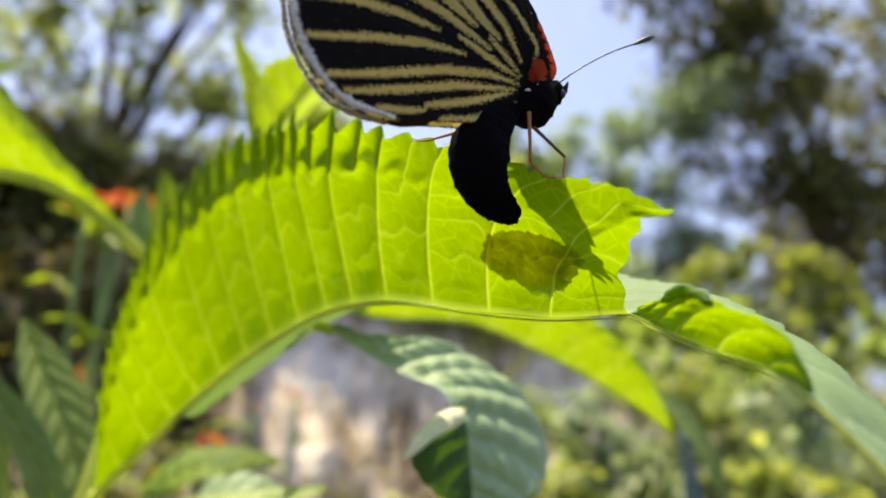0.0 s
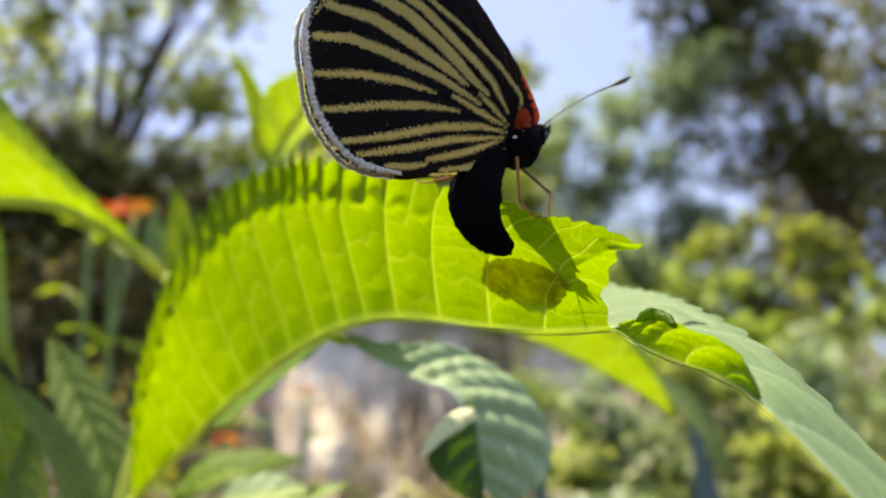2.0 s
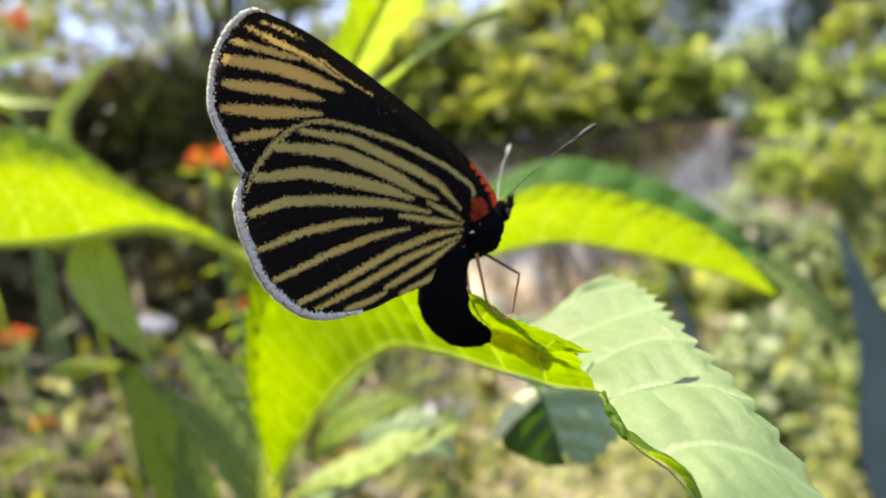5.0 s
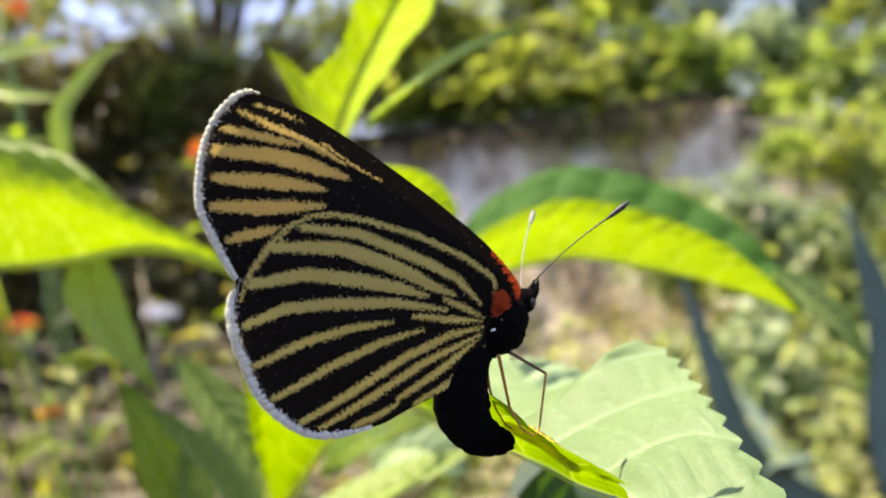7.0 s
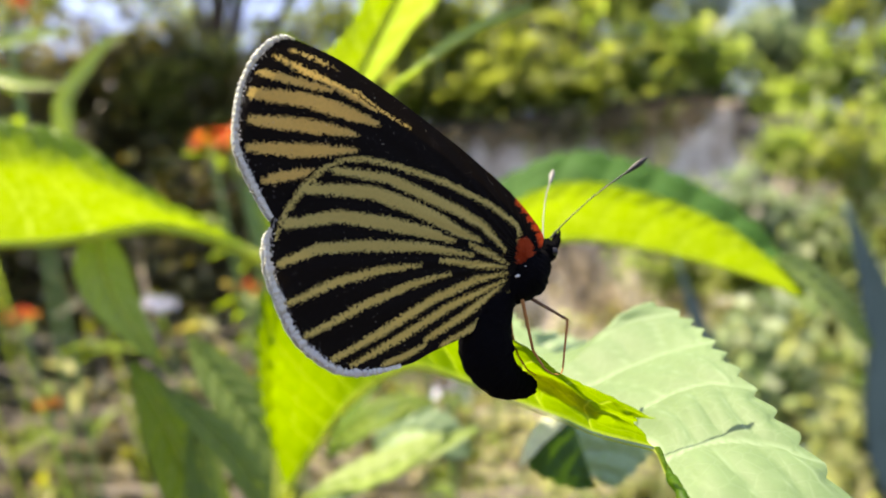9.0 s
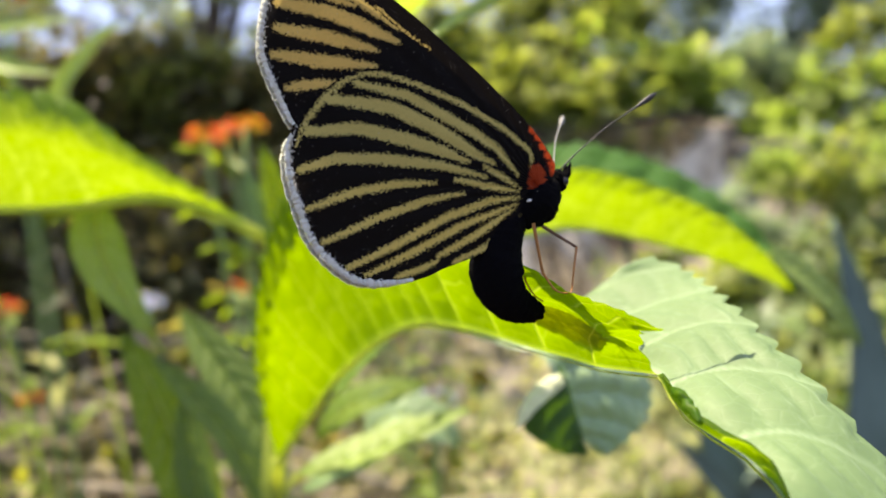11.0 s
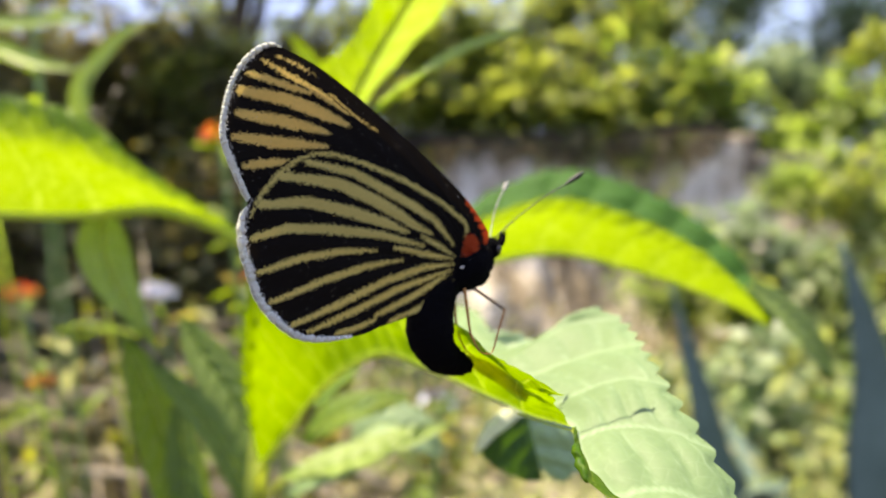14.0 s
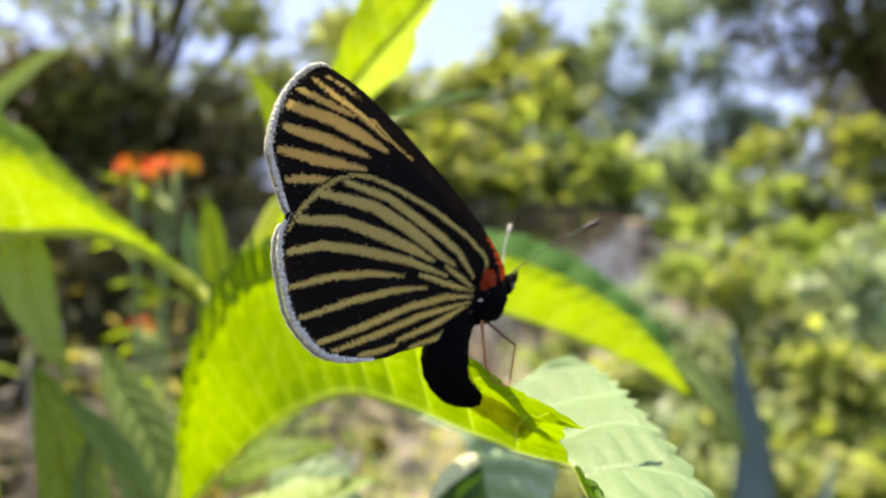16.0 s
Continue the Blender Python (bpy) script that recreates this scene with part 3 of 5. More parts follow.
def wing(name, outline, root, streaks, red, fringe, warm, z_of, label):
    """A wing sheet spun from its root to its outline, slightly ribbed, with its pattern kept as attributes."""
    rim = spline([Vector((x, y, 0)) for x, y in outline + outline[:1]], 300)
    root = Vector((*root, 0))
    rings = 84
    verts, faces = [], []
    data = {"streak": [], "red": [], "fringe": [], "warm": []}
    for i in range(301):
        g = min(1.0, max(0.0, min(i / 300 - fringe[0], fringe[1] - i / 300) / 0.03))
        rim[i] = rim[i] + (root - rim[i]).normalized() * 0.42 * g
    lines = [(w, [Vector((x, y, 0)) for x, y in pts]) for w, pts in streaks]
    reds = [Vector((x, y, 0)) for x, y in red]
    lo, hi = fringe
    margin = [p for i, p in enumerate(rim) if lo <= i / 300 <= hi][::2]
    for i, p in enumerate(rim[:-1]):
        for k in range(rings + 1):
            q = root + (p - root) * ((k + 0.02) / (rings + 0.02)) ** 0.85
            best = -9.0
            for w, line in lines:
                n = len(line) - 1
                for a in range(n):
                    d, u = seg_dist(q, line[a], line[a + 1])
                    f = (a + u) / n
                    ww = w * 0.52 * (1.0 - 0.72 * (abs(2 * f - 1) * (0.7 if f < 0.5 else 1.0)) ** 2.0)
                    best = max(best, ww - d)
            data["streak"].append(max(-1.0, min(1.0, 0.5 + best * 1.15)))
            inside = min((q - c).length - r for c, r in zip(reds, [0.55 if name == "forewing" else 0.85] * len(reds))) if reds else 9.0
            data["red"].append(max(-1.0, min(1.0, 0.5 - inside * 1.2)))
            dm = min((q - c).length for c in margin)
            lim = 0.08 if name == "forewing" else 0.12
            data["fringe"].append(max(0.0, min(1.0, 0.5 + (lim * (0.85 + 0.3 * math.sin(i * 0.83) + 0.25 * math.sin(i * 2.1)) - dm) * 1.1)))
            data["warm"].append(warm)
            vein = 0.05 * math.sin(math.atan2(q.y - root.y, q.x - root.x) * 46)
            verts.append(mm(q.x, q.y, z_of(q) + vein))
    m = rings + 1
    for i in range(300):
        j = (i + 1) % 300
        faces += [(i * m + k, i * m + k + 1, j * m + k + 1, j * m + k) for k in range(rings)]
    return mesh_object(name, verts, faces, WING, butterfly, label, floats=data)


RED_F = [(1.5, 7.9), (2.1, 6.9), (2.7, 5.8), (3.2, 4.7), (3.6, 3.6), (3.7, 2.7)]
RED_H = [(0.9, 2.3), (1.4, 1.7), (0.6, 1.5), (1.5, 2.6), (1.1, 2.9)]
near_fore = wing("forewing", FORE, (2.0, 2.2), F_STREAKS, RED_F, (0.43, 0.70), 0.75, lambda q: 0.15, "black forewing with ochre streaks and a white fringe")
near_hind = wing("hindwing", HIND, (1.2, 1.2), H_UPPER + H_LOWER, RED_H, (0.46, 0.76), 0.0, lambda q: 0.55 + 0.004 * (q.x + 10), "black hindwing with cream streaks, red base and white margin")


def fringe(src, outline, keep, length, seed):
    """The tufted white hairs that stand along a wing's outer margin."""
    rng = random.Random(seed)
    rim = spline([Vector((x, y, 0)) for x, y in outline + outline[:1]], 700)
    line = [p for p in rim if keep(p)]
    z = src.data.vertices[len(src.data.vertices) // 2].co.z * 1000
    verts, faces = [], []
    n = len(line) - 1
    for k in range(1600):
        u = rng.random() * (n - 1)
        i = int(u)
        along = (line[i + 1] - line[i]).normalized()
        p = line[i].lerp(line[i + 1], u - i)
        out = Vector((along.y, -along.x, 0))
        if out.dot(p - Vector((-12, 8, 0))) < 0:
            out = -out
        tuft = 0.62 + 0.38 * abs(math.sin(u * 0.21 + 0.6 * math.sin(u * 0.05)))
        ln = length * tuft * rng.uniform(0.75, 1.1) * min(1.0, 0.35 + 6 * min(u, n - u) / n)
        tip = p + out * ln + along * rng.gauss(0, 0.12) + Vector((0, 0, rng.gauss(0, 0.16)))
        turn = rng.uniform(0.45, 1.15) * rng.choice((-1, 1))
        side = (along * math.cos(turn) + Vector((0, 0, 1)) * math.sin(turn)) * rng.uniform(0.06, 0.11)
        base = p - out * 0.3 + Vector((0, 0, rng.uniform(-0.12, 0.12)))
        mid = base.lerp(tip, 0.6)
        b = len(verts)
        verts += [mm(*(q + Vector((0, 0, z)))) for q in (base - side, base + side, mid + side * 1.25, tip, mid - side * 1.25)]
        faces.append((b, b + 1, b + 2, b + 3, b + 4))
    return mesh_object("wing_fringe", verts, faces, FRINGE, src, "white tufted fringe", smooth=False)


def beads(src, outline, keep, size, seed):
    """The white tufts of the margin, each a small plump block."""
    rng = random.Random(seed)
    rim = [p for p in even([Vector((x, y, 0)) for x, y in outline + outline[:1]], 900) if keep(p)]
    z = src.data.vertices[len(src.data.vertices) // 2].co.z * 1000
    verts, faces = [], []
    run, goal = 0.0, 0.0
    for i in range(len(rim) - 1):
        step = rim[i + 1] - rim[i]
        run += step.length
        if run < goal or step.length > 1.0:
            continue
        long = rng.uniform(0.45, 0.95)
        goal = run + long * 0.98
        along = step.normalized()
        out = Vector((along.y, -along.x, 0))
        if out.dot(rim[i] - Vector((-12, 8, 0))) < 0:
            out = -out
        reach = size * rng.uniform(0.75, 1.15) * min(1.0, 0.3 + 8 * min(i, len(rim) - i) / len(rim))
        b = len(verts)
        for a in range(5):
            x = math.sin(math.pi * (0.06 + 0.88 * a / 4)) ** 0.45
            for k in range(8):
                c = math.pi * k / 7
                p = rim[i] + along * long * (a / 4 - 0.5) + out * (reach * (-0.10 + x * 0.62 * math.cos(c)) + rng.gauss(0, 0.05)) + Vector((0, 0, z + 0.30 * x * math.sin(c) + rng.gauss(0, 0.03)))
                verts.append(mm(*p))
        faces += [(b + a * 8 + k, b + a * 8 + k + 1, b + a * 8 + 9 + k, b + a * 8 + 8 + k) for a in range(4) for k in range(7)]
    return mesh_object("fringe_edge", verts, faces, FRINGE, src, "plump white tufts of the fringe", floats={"vein": [0.0] * len(verts)})


fringes = [fringe(near_fore, FORE, lambda p: p.x < -23.0 and p.y > 9.0, 0.22, 5),
           fringe(near_hind, HIND, lambda p: (p.x < -24.0 and p.y < 8.2) or (p.x < -15.5 and p.y < -4.0), 0.32, 6)]
beads(near_fore, FORE, lambda p: p.x < -22.5 and p.y > 9.0, 0.55, 7)
beads(near_hind, HIND, lambda p: (p.x < -24.0 and p.y < 8.0) or (p.x < -17.0 and p.y < -4.0), 0.68, 8)
for src, hairs in zip((near_fore, near_hind), fringes):
    far = src.copy()
    scene.collection.objects.link(far)
    far.parent = butterfly
    far.matrix_basis = pose(-0.0001, -0.0002, -0.0003) @ Matrix.Rotation(radians(-0.8), 4, "Y") @ Matrix.Diagonal((1, 1, -1, 1))
    tufts = hairs.copy()
    scene.collection.objects.link(tufts)
    tufts.parent = far


def blob(name, pts, radii, mat, parent, label="", sides=18, squash=1.0, rough=0.0, n=26):
    """A body part: a smooth tube of changing girth with rounded ends and a slightly uneven, furry skin."""
    line = spline([mm(*p) for p in pts], n)
    rr = spline([Vector((r, 0, 0)) for r in radii], n)
    rad = [max(v.x, 0.02) * MM for v in rr]
    v, f = tube_data(line, rad, sides, squash)
    v = [p + Vector([noise.noise(p * 2600 + Vector((k * 9, 0, 0))) for k in range(3)]) * rough * MM for p in v]
    return mesh_object(name, v, f, mat, parent, label)


thorax = blob("thorax", [(-2.4, -2.2, -0.6), (-0.8, -2.0, -0.7), (1.4, -0.9, -1.0), (3.6, 0.6, -1.4), (4.8, 1.6, -1.7)], [0.6, 2.4, 2.75, 2.1, 0.9], FUR, butterfly, "furry black thorax", rough=0.35)
head = blob("head", [(4.0, 0.9, -1.6), (5.0, 1.6, -1.8), (6.0, 2.2, -2.1), (6.6, 2.5, -2.2)], [0.7, 1.55, 1.4, 0.4], FUR, butterfly, "small black head", rough=0.2, n=14)
for s in (1, -1):
    blob("eye", [(5.2, 1.3, -2.0 + s * 1.0), (5.6, 1.5, -2.0 + s * 1.2), (6.1, 1.7, -2.1 + s * 1.0)], [0.25, 0.62, 0.25], EYE, head, "dark round eye", sides=14, n=10)
    blob("palp", [(6.0, 1.6, -2.1 + s * 0.5), (6.9, 2.6, -2.2 + s * 0.5), (7.5, 3.9, -2.3 + s * 0.45)], [0.35, 0.42, 0.12], FUR, head, sides=9, n=10, rough=0.15)
abdomen = blob("abdomen", [(-1.2, -2.2, -0.8), (-3.2, -4.4, -0.9), (-4.5, -7.2, -1.0), (-4.5, -9.6, -1.0), (-3.5, -11.6, -1.0), (-1.6, -13.0, -1.0), (0.2, -13.6, -1.0), (0.9, -13.7, -1.0)],
               [1.4, 2.6, 3.15, 3.2, 3.0, 2.6, 1.9, 0.8], FUR, butterfly, "black abdomen bent down to the leaf", rough=0.22, n=44)
for i, (x, y) in enumerate(((0.75, 0.3), (-0.45, -0.6))):
    blob("wing_spot", [(x - 0.35, y, 0.9), (x, y + 0.1, 1.05), (x + 0.35, y, 0.9)], [0.05, 0.17, 0.05], WHITE_SPOT, butterfly, "small white spot", sides=10, n=8)


def leg(pts, radii, mats, label):
    femur = blob("leg", pts[:2], [radii[0], radii[1]], mats[0], butterfly, label, sides=9, n=10)
    blob("tibia", pts[1:3], [radii[1], radii[2]], mats[1], femur, sides=9, n=10)
    blob("tarsus", pts[2:], [radii[2]] * (len(pts) - 3) + [radii[2] * 0.6], mats[1], femur, sides=8, n=14)
    return femur


leg([(-0.6, -3.2, 1.6), (-0.5, -8.9, 2.4), (-0.6, -10.7, 4.6), (-0.5, -11.1, 5.6), (-0.3, -11.2, 7.0)], [0.22, 0.16, 0.12], (LEG, LEG), "orange-brown leg planted on the leaf edge")
leg([(1.6, -3.4, -0.6), (5.2, -6.5, 1.2), (2.4, -9.6, 4.2), (0.9, -10.9, 6.0), (0.0, -11.2, 7.0)], [0.22, 0.16, 0.12], (LEG_DARK, LEG), "dark bent leg with an orange shin")
leg([(-1.0, -4.2, -2.0), (-4.6, -4.8, -6.0), (-5.4, -4.9, -10.0), (-5.6, -4.6, -11.6), (-5.9, -4.2, -12.6)], [0.22, 0.17, 0.12], (LEG, LEG), "orange hind leg reaching back over the leaf")
leg([(-0.6, -4.0, -2.0), (-0.2, -7.6, -2.8), (0.4, -10.2, -3.2), (0.9, -12.0, -2.0), (1.4, -12.6, -1.2)], [0.22, 0.16, 0.12], (LEG, LEG), "orange leg behind the abdomen")


def antenna(base, label, club, shaft=None):
    """A feeler along its own x axis, thin, ending in a dark club."""
    ob = blob("antenna", [(0, 0, 0), (3.0, 0.35, 0), (8.0, 0.5, 0), (11.6, 0.25, 0), (13.2, 0.05, 0)], [0.12, 0.075, 0.075, 0.09, 0.12], shaft or ANTENNA, butterfly, label, sides=8, n=24)
    blob("antenna_club", [(12.8, 0.08, 0), (14.0, 0, 0), (15.4, -0.1, 0), (16.2, -0.15, 0)], [0.15, 0.33, 0.38, 0.12], club, ob, sides=9, n=12)
    ob.location = mm(*base)
    return ob


antenna_near = antenna((5.6, 2.9, -1.6), "thin dark clubbed antenna", ANTENNA)
# this feeler's sunlit look is painted with the pale copy
antenna_far = antenna((5.4, 3.0, -2.4), "thin clubbed antenna, coloured pale as sunlit", ANTENNA_PALE, ANTENNA_PALE)


# ---- more leaves of the shrub ----
rib_u = even([vec(p) for p in ((-0.0669, 0.2380, 0.0557), (-0.0610, 0.2360, 0.0693), (-0.0503, 0.2300, 0.0833), (-0.0380, 0.2220, 0.0961), (-0.0263, 0.2120, 0.1056), (-0.0139, 0.2000, 0.1149), (-0.0042, 0.1920, 0.1212))], 130)
edge_u = even([vec(p) for p in ((-0.0681, 0.2380, 0.0557), (-0.0703, 0.2345, 0.0673), (-0.0684, 0.2285, 0.0815), (-0.0594, 0.2285, 0.0879), (-0.0507, 0.2220, 0.0946), (-0.0460, 0.2180, 0.1043), (-0.0399, 0.2100, 0.1157), (-0.0236, 0.1990, 0.1214), (-0.0045, 0.1920, 0.1216))], 130)
edge_v = even([vec(p) for p in ((-0.0660, 0.2390, 0.0562), (-0.0573, 0.2420, 0.0700), (-0.0441, 0.2400, 0.0841), (-0.0309, 0.2340, 0.0941), (-0.0241, 0.2260, 0.1004), (-0.0234, 0.2210, 0.1063), (-0.0159, 0.2120, 0.1139), (-0.0057, 0.2000, 0.1195), (-0.0039, 0.1930, 0.1216))], 130)
tall = half_blade(rib_u, edge_u, 10, 0.7, 0.0013, 24, 0.0022, Vector((-0.2, 0.75, 0.6)), bulge=-0.06, across=22, seed=11, wave=0.0016)
tall_leaf = mesh_object("leaf", *tall[:2], LEAF_MID, shrub, "large upright lime leaf with a wavy toothed edge", floats={"vein": tall[2]})
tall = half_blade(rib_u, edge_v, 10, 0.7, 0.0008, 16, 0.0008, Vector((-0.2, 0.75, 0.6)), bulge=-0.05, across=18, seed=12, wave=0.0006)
# the brighter copy paints this half as sunlit
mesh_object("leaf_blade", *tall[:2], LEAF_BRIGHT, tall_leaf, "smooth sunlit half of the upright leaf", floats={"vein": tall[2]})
tube("midrib", rib_u[::5], [0.0015 * (1 - 0.7 * i / 27) for i in range(len(rib_u[::5]))], RIB, tall_leaf)
simple_leaf(((-0.0512, 0.232, 0.0647), (-0.0395, 0.215, 0.0683), (-0.0268, 0.203, 0.0732), (-0.0114, 0.196, 0.0783), (0.0032, 0.19, 0.0808)),
            0.0054, (0.0, -0.55, 0.83), shrub, LEAF_BRIGHT, label='narrow lime leaf with a light tip', fold=12, shape=(0.45, 0.8), seed=12)
simple_leaf(((-0.0690, 0.2420, 0.0570), (-0.0712, 0.2430, 0.0644), (-0.0733, 0.2430, 0.0743), (-0.0775, 0.2400, 0.0847), (-0.0833, 0.2360, 0.0947)),
            0.0042, (-0.3, 0.6, 0.7), shrub, LEAF_MID, label='narrow yellow-green young leaf', fold=30, shape=(0.5, 0.8), seed=13)
simple_leaf(((-0.0709, 0.2680, 0.0518), (-0.0568, 0.2654, 0.0447), (-0.0430, 0.2630, 0.0410), (-0.0308, 0.2599, 0.0333)),
            0.0125, (0.1, 0.6, 0.8), shrub, LEAF_MID, label='small rounded lime leaf', fold=12, shape=(0.5, 0.5), seed=14)
simple_leaf(((-0.0883, 0.2716, 0.0380), (-0.0738, 0.2684, 0.0417), (-0.0602, 0.2646, 0.0368), (-0.0484, 0.2604, 0.0237)),
            0.0120, (0.1, 0.6, 0.8), shrub, LEAF_MID, label='small lime leaf behind the stem', fold=12, shape=(0.45, 0.6), seed=15)
rib_l = spline([vec(p) for p in ((-0.0977, 0.2379, 0.0185), (-0.1113, 0.2281, 0.0288), (-0.1254, 0.2188, 0.0345), (-0.1507, 0.2088, 0.0332), (-0.1811, 0.1982, 0.0353), (-0.2129, 0.1927, 0.0398))], 110)
edge_l = spline([vec(p) for p in ((-0.0980, 0.2379, 0.0191), (-0.1097, 0.2245, 0.0309), (-0.1211, 0.2100, 0.0421), (-0.1360, 0.1912, 0.0580), (-0.1625, 0.1807, 0.0645), (-0.2083, 0.1889, 0.0451))], 110)
edge_m = spline([vec(p) for p in ((-0.0981, 0.2389, 0.0186), (-0.1151, 0.2356, 0.0299), (-0.1389, 0.2423, 0.0412), (-0.1830, 0.2572, 0.0728), (-0.2241, 0.2499, 0.0773), (-0.2175, 0.1974, 0.0452))], 110)
side_leaf = joined(quilted_blade(rib_l, edge_l, 8, Vector((0, 0.7, 0.7)), across=30, seed=21, tooth=0.002, puff=0.0008, curl=(85, 70), start=0.66), half_blade(rib_l, edge_m, 9, 0.6, 0.001, 26, 0.0014, Vector((0, 0, 1)), across=16, seed=22))
broad = mesh_object("leaf", *side_leaf[:2], LEAF_MID, shrub, "broad lime leaf folded along its pale midrib", floats={"vein": side_leaf[2]})
tube("midrib", rib_l[::4], [0.0024 * (1 - 0.7 * i / 28) for i in range(len(rib_l[::4]))], RIB, broad)
simple_leaf(((-0.1560, 0.2330, 0.0360), (-0.1575, 0.2330, 0.0240), (-0.1545, 0.2330, 0.0110), (-0.1469, 0.2330, -0.0030), (-0.1360, 0.2330, -0.0200)),
            0.0095, (-0.75, 0.65, 0.1), shrub, LEAF_BRIGHT, label='limp yellow-green leaf hanging down', fold=14, seed=16, shape=(0.3, 1.3))
rib_r = spline([vec(p) for p in ((-0.0400, 0.2635, 0.0125), (-0.0235, 0.2665, 0.0112), (0.0074, 0.2725, 0.0136), (0.0321, 0.2766, 0.0074), (0.0567, 0.2804, -0.0012), (0.0740, 0.2830, -0.0090), (0.0850, 0.2845, -0.0160))], 110)
edge_r = spline([vec(p) for p in ((-0.0368, 0.2470, 0.0151), (-0.0231, 0.2503, 0.0243), (0.0061, 0.2566, 0.0339), (0.0312, 0.2607, 0.0273), (0.0543, 0.2641, 0.0156), (0.0700, 0.2680, 0.0020), (0.0835, 0.2800, -0.0135))], 110)
edge_s = spline([vec(p) for p in ((-0.0405, 0.2686, 0.0132), (-0.0271, 0.3087, 0.0351), (0.0048, 0.3156, 0.0461), (0.0352, 0.3207, 0.0390), (0.0600, 0.3200, 0.0250), (0.0790, 0.3080, 0.0060), (0.0852, 0.2870, -0.0155))], 110)
arch = quilted_blade(rib_r, edge_r, 10, Vector((0, 0.7, 0.7)), across=30, seed=23, tooth=0.0012, puff=0.0006, curl=(40, 40), start=0.78)
arching = mesh_object("leaf", *arch[:2], LEAF_MID, shrub, "arching lime leaf lit through from above", floats={"vein": arch[2]})
arch = half_blade(rib_r, edge_s, 10, 0.6, 0.0030, 22, 0.0042, Vector((0, 0, 1)), across=20, seed=24, cross=0.6)
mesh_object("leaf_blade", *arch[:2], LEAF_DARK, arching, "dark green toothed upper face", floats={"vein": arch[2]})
tube("midrib", rib_r[::4], [0.0010 * (1 - 0.6 * i / 28) for i in range(len(rib_r[::4]))], RIB, arching)
simple_leaf(((0.0774, 0.2895, -0.0005), (0.0888, 0.2909, -0.0093), (0.0992, 0.2919, -0.0203), (0.1094, 0.2923, -0.0376)),
            0.0095, (0.2, -0.5, 0.84), shrub, LEAF_SAGE, label='dull grey-green drooping leaf', fold=8, seed=17)
rib_k = even([vec(p) for p in ((-0.0233, 0.1527, 0.0025), (-0.0149, 0.1545, -0.0016), (-0.0065, 0.1540, -0.0044), (0.0005, 0.1524, -0.0063), (0.0037, 0.1504, -0.0128), (0.0061, 0.1506, -0.0210), (0.0106, 0.1527, -0.0275))], 120)
edge_k = even([vec(p) for p in ((-0.0232, 0.1536, 0.0029), (-0.0121, 0.1610, 0.0026), (-0.0022, 0.1671, 0.0038), (0.0090, 0.1700, -0.0002), (0.0177, 0.1699, -0.0053), (0.0236, 0.1684, -0.0152), (0.0228, 0.1635, -0.0234), (0.0140, 0.1538, -0.0280))], 120)
bumpy = half_blade(rib_k, edge_k, 10, 0.8, 0.0018, 21, 0.0024, Vector((0.1, -0.5, 0.85)), across=30, seed=18, cross=0.55)
low_leaf = mesh_object("leaf", *bumpy[:2], LEAF_BLUE, shrub, "blue-green toothed leaf, half in shade, edge rolled", floats={"vein": bumpy[2]})
rib_j = even([vec(p) for p in ((0.0038, 0.1515, -0.0072), (0.0056, 0.1502, -0.0113), (0.0071, 0.1500, -0.0177), (0.0083, 0.1507, -0.0232), (0.0091, 0.1522, -0.0275))], 90)
edge_j = even([vec(p) for p in ((0.0048, 0.1465, -0.0102), (0.0001, 0.1435, -0.0141), (-0.0035, 0.1432, -0.0176), (-0.0031, 0.1440, -0.0202), (0.0004, 0.1460, -0.0237), (0.0050, 0.1490, -0.0267), (0.0089, 0.1518, -0.0277))], 90)
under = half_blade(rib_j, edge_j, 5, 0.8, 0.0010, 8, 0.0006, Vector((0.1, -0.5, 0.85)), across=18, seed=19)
# shade of this half is painted by the darker leaf colour
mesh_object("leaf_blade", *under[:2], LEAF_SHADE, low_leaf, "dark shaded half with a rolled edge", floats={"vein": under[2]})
lip_in = even([vec(p) for p in ((0.0055, 0.1440, -0.0103), (0.0026, 0.1424, -0.0124), (-0.0004, 0.1413, -0.0146), (-0.0028, 0.1410, -0.0171), (-0.0047, 0.1420, -0.0187))], 60)
lip_out = even([vec(p) for p in ((0.0043, 0.1450, -0.0083), (0.0013, 0.1450, -0.0092), (-0.0018, 0.1446, -0.0118), (-0.0041, 0.1440, -0.0152), (-0.0050, 0.1425, -0.0184))], 60)
lip = half_blade(lip_in, lip_out, 5, 0.4, 0.0003, 5, 0.0003, Vector((0, -0.4, 0.9)), bulge=0.16, across=14, seed=20)
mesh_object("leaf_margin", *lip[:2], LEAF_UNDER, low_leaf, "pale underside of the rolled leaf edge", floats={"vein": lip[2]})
simple_leaf(((-0.0866, 0.2241, -0.0603), (-0.0680, 0.2280, -0.0565), (-0.0483, 0.2323, -0.0500), (-0.0290, 0.2365, -0.0429)),
            0.0105, (0, -0.2, 0.97), shrub, LEAF_BRIGHT, label='bright green leaf low on the shrub', fold=14, seed=33)
simple_leaf(((-0.0903, 0.2542, -0.0572), (-0.0770, 0.2574, -0.0472), (-0.0617, 0.2607, -0.0430), (-0.0497, 0.2632, -0.0414)),
            0.0095, (0, -0.4, 0.9), shrub, LEAF_MID, label='lit green leaf low on the shrub', fold=10, seed=34)
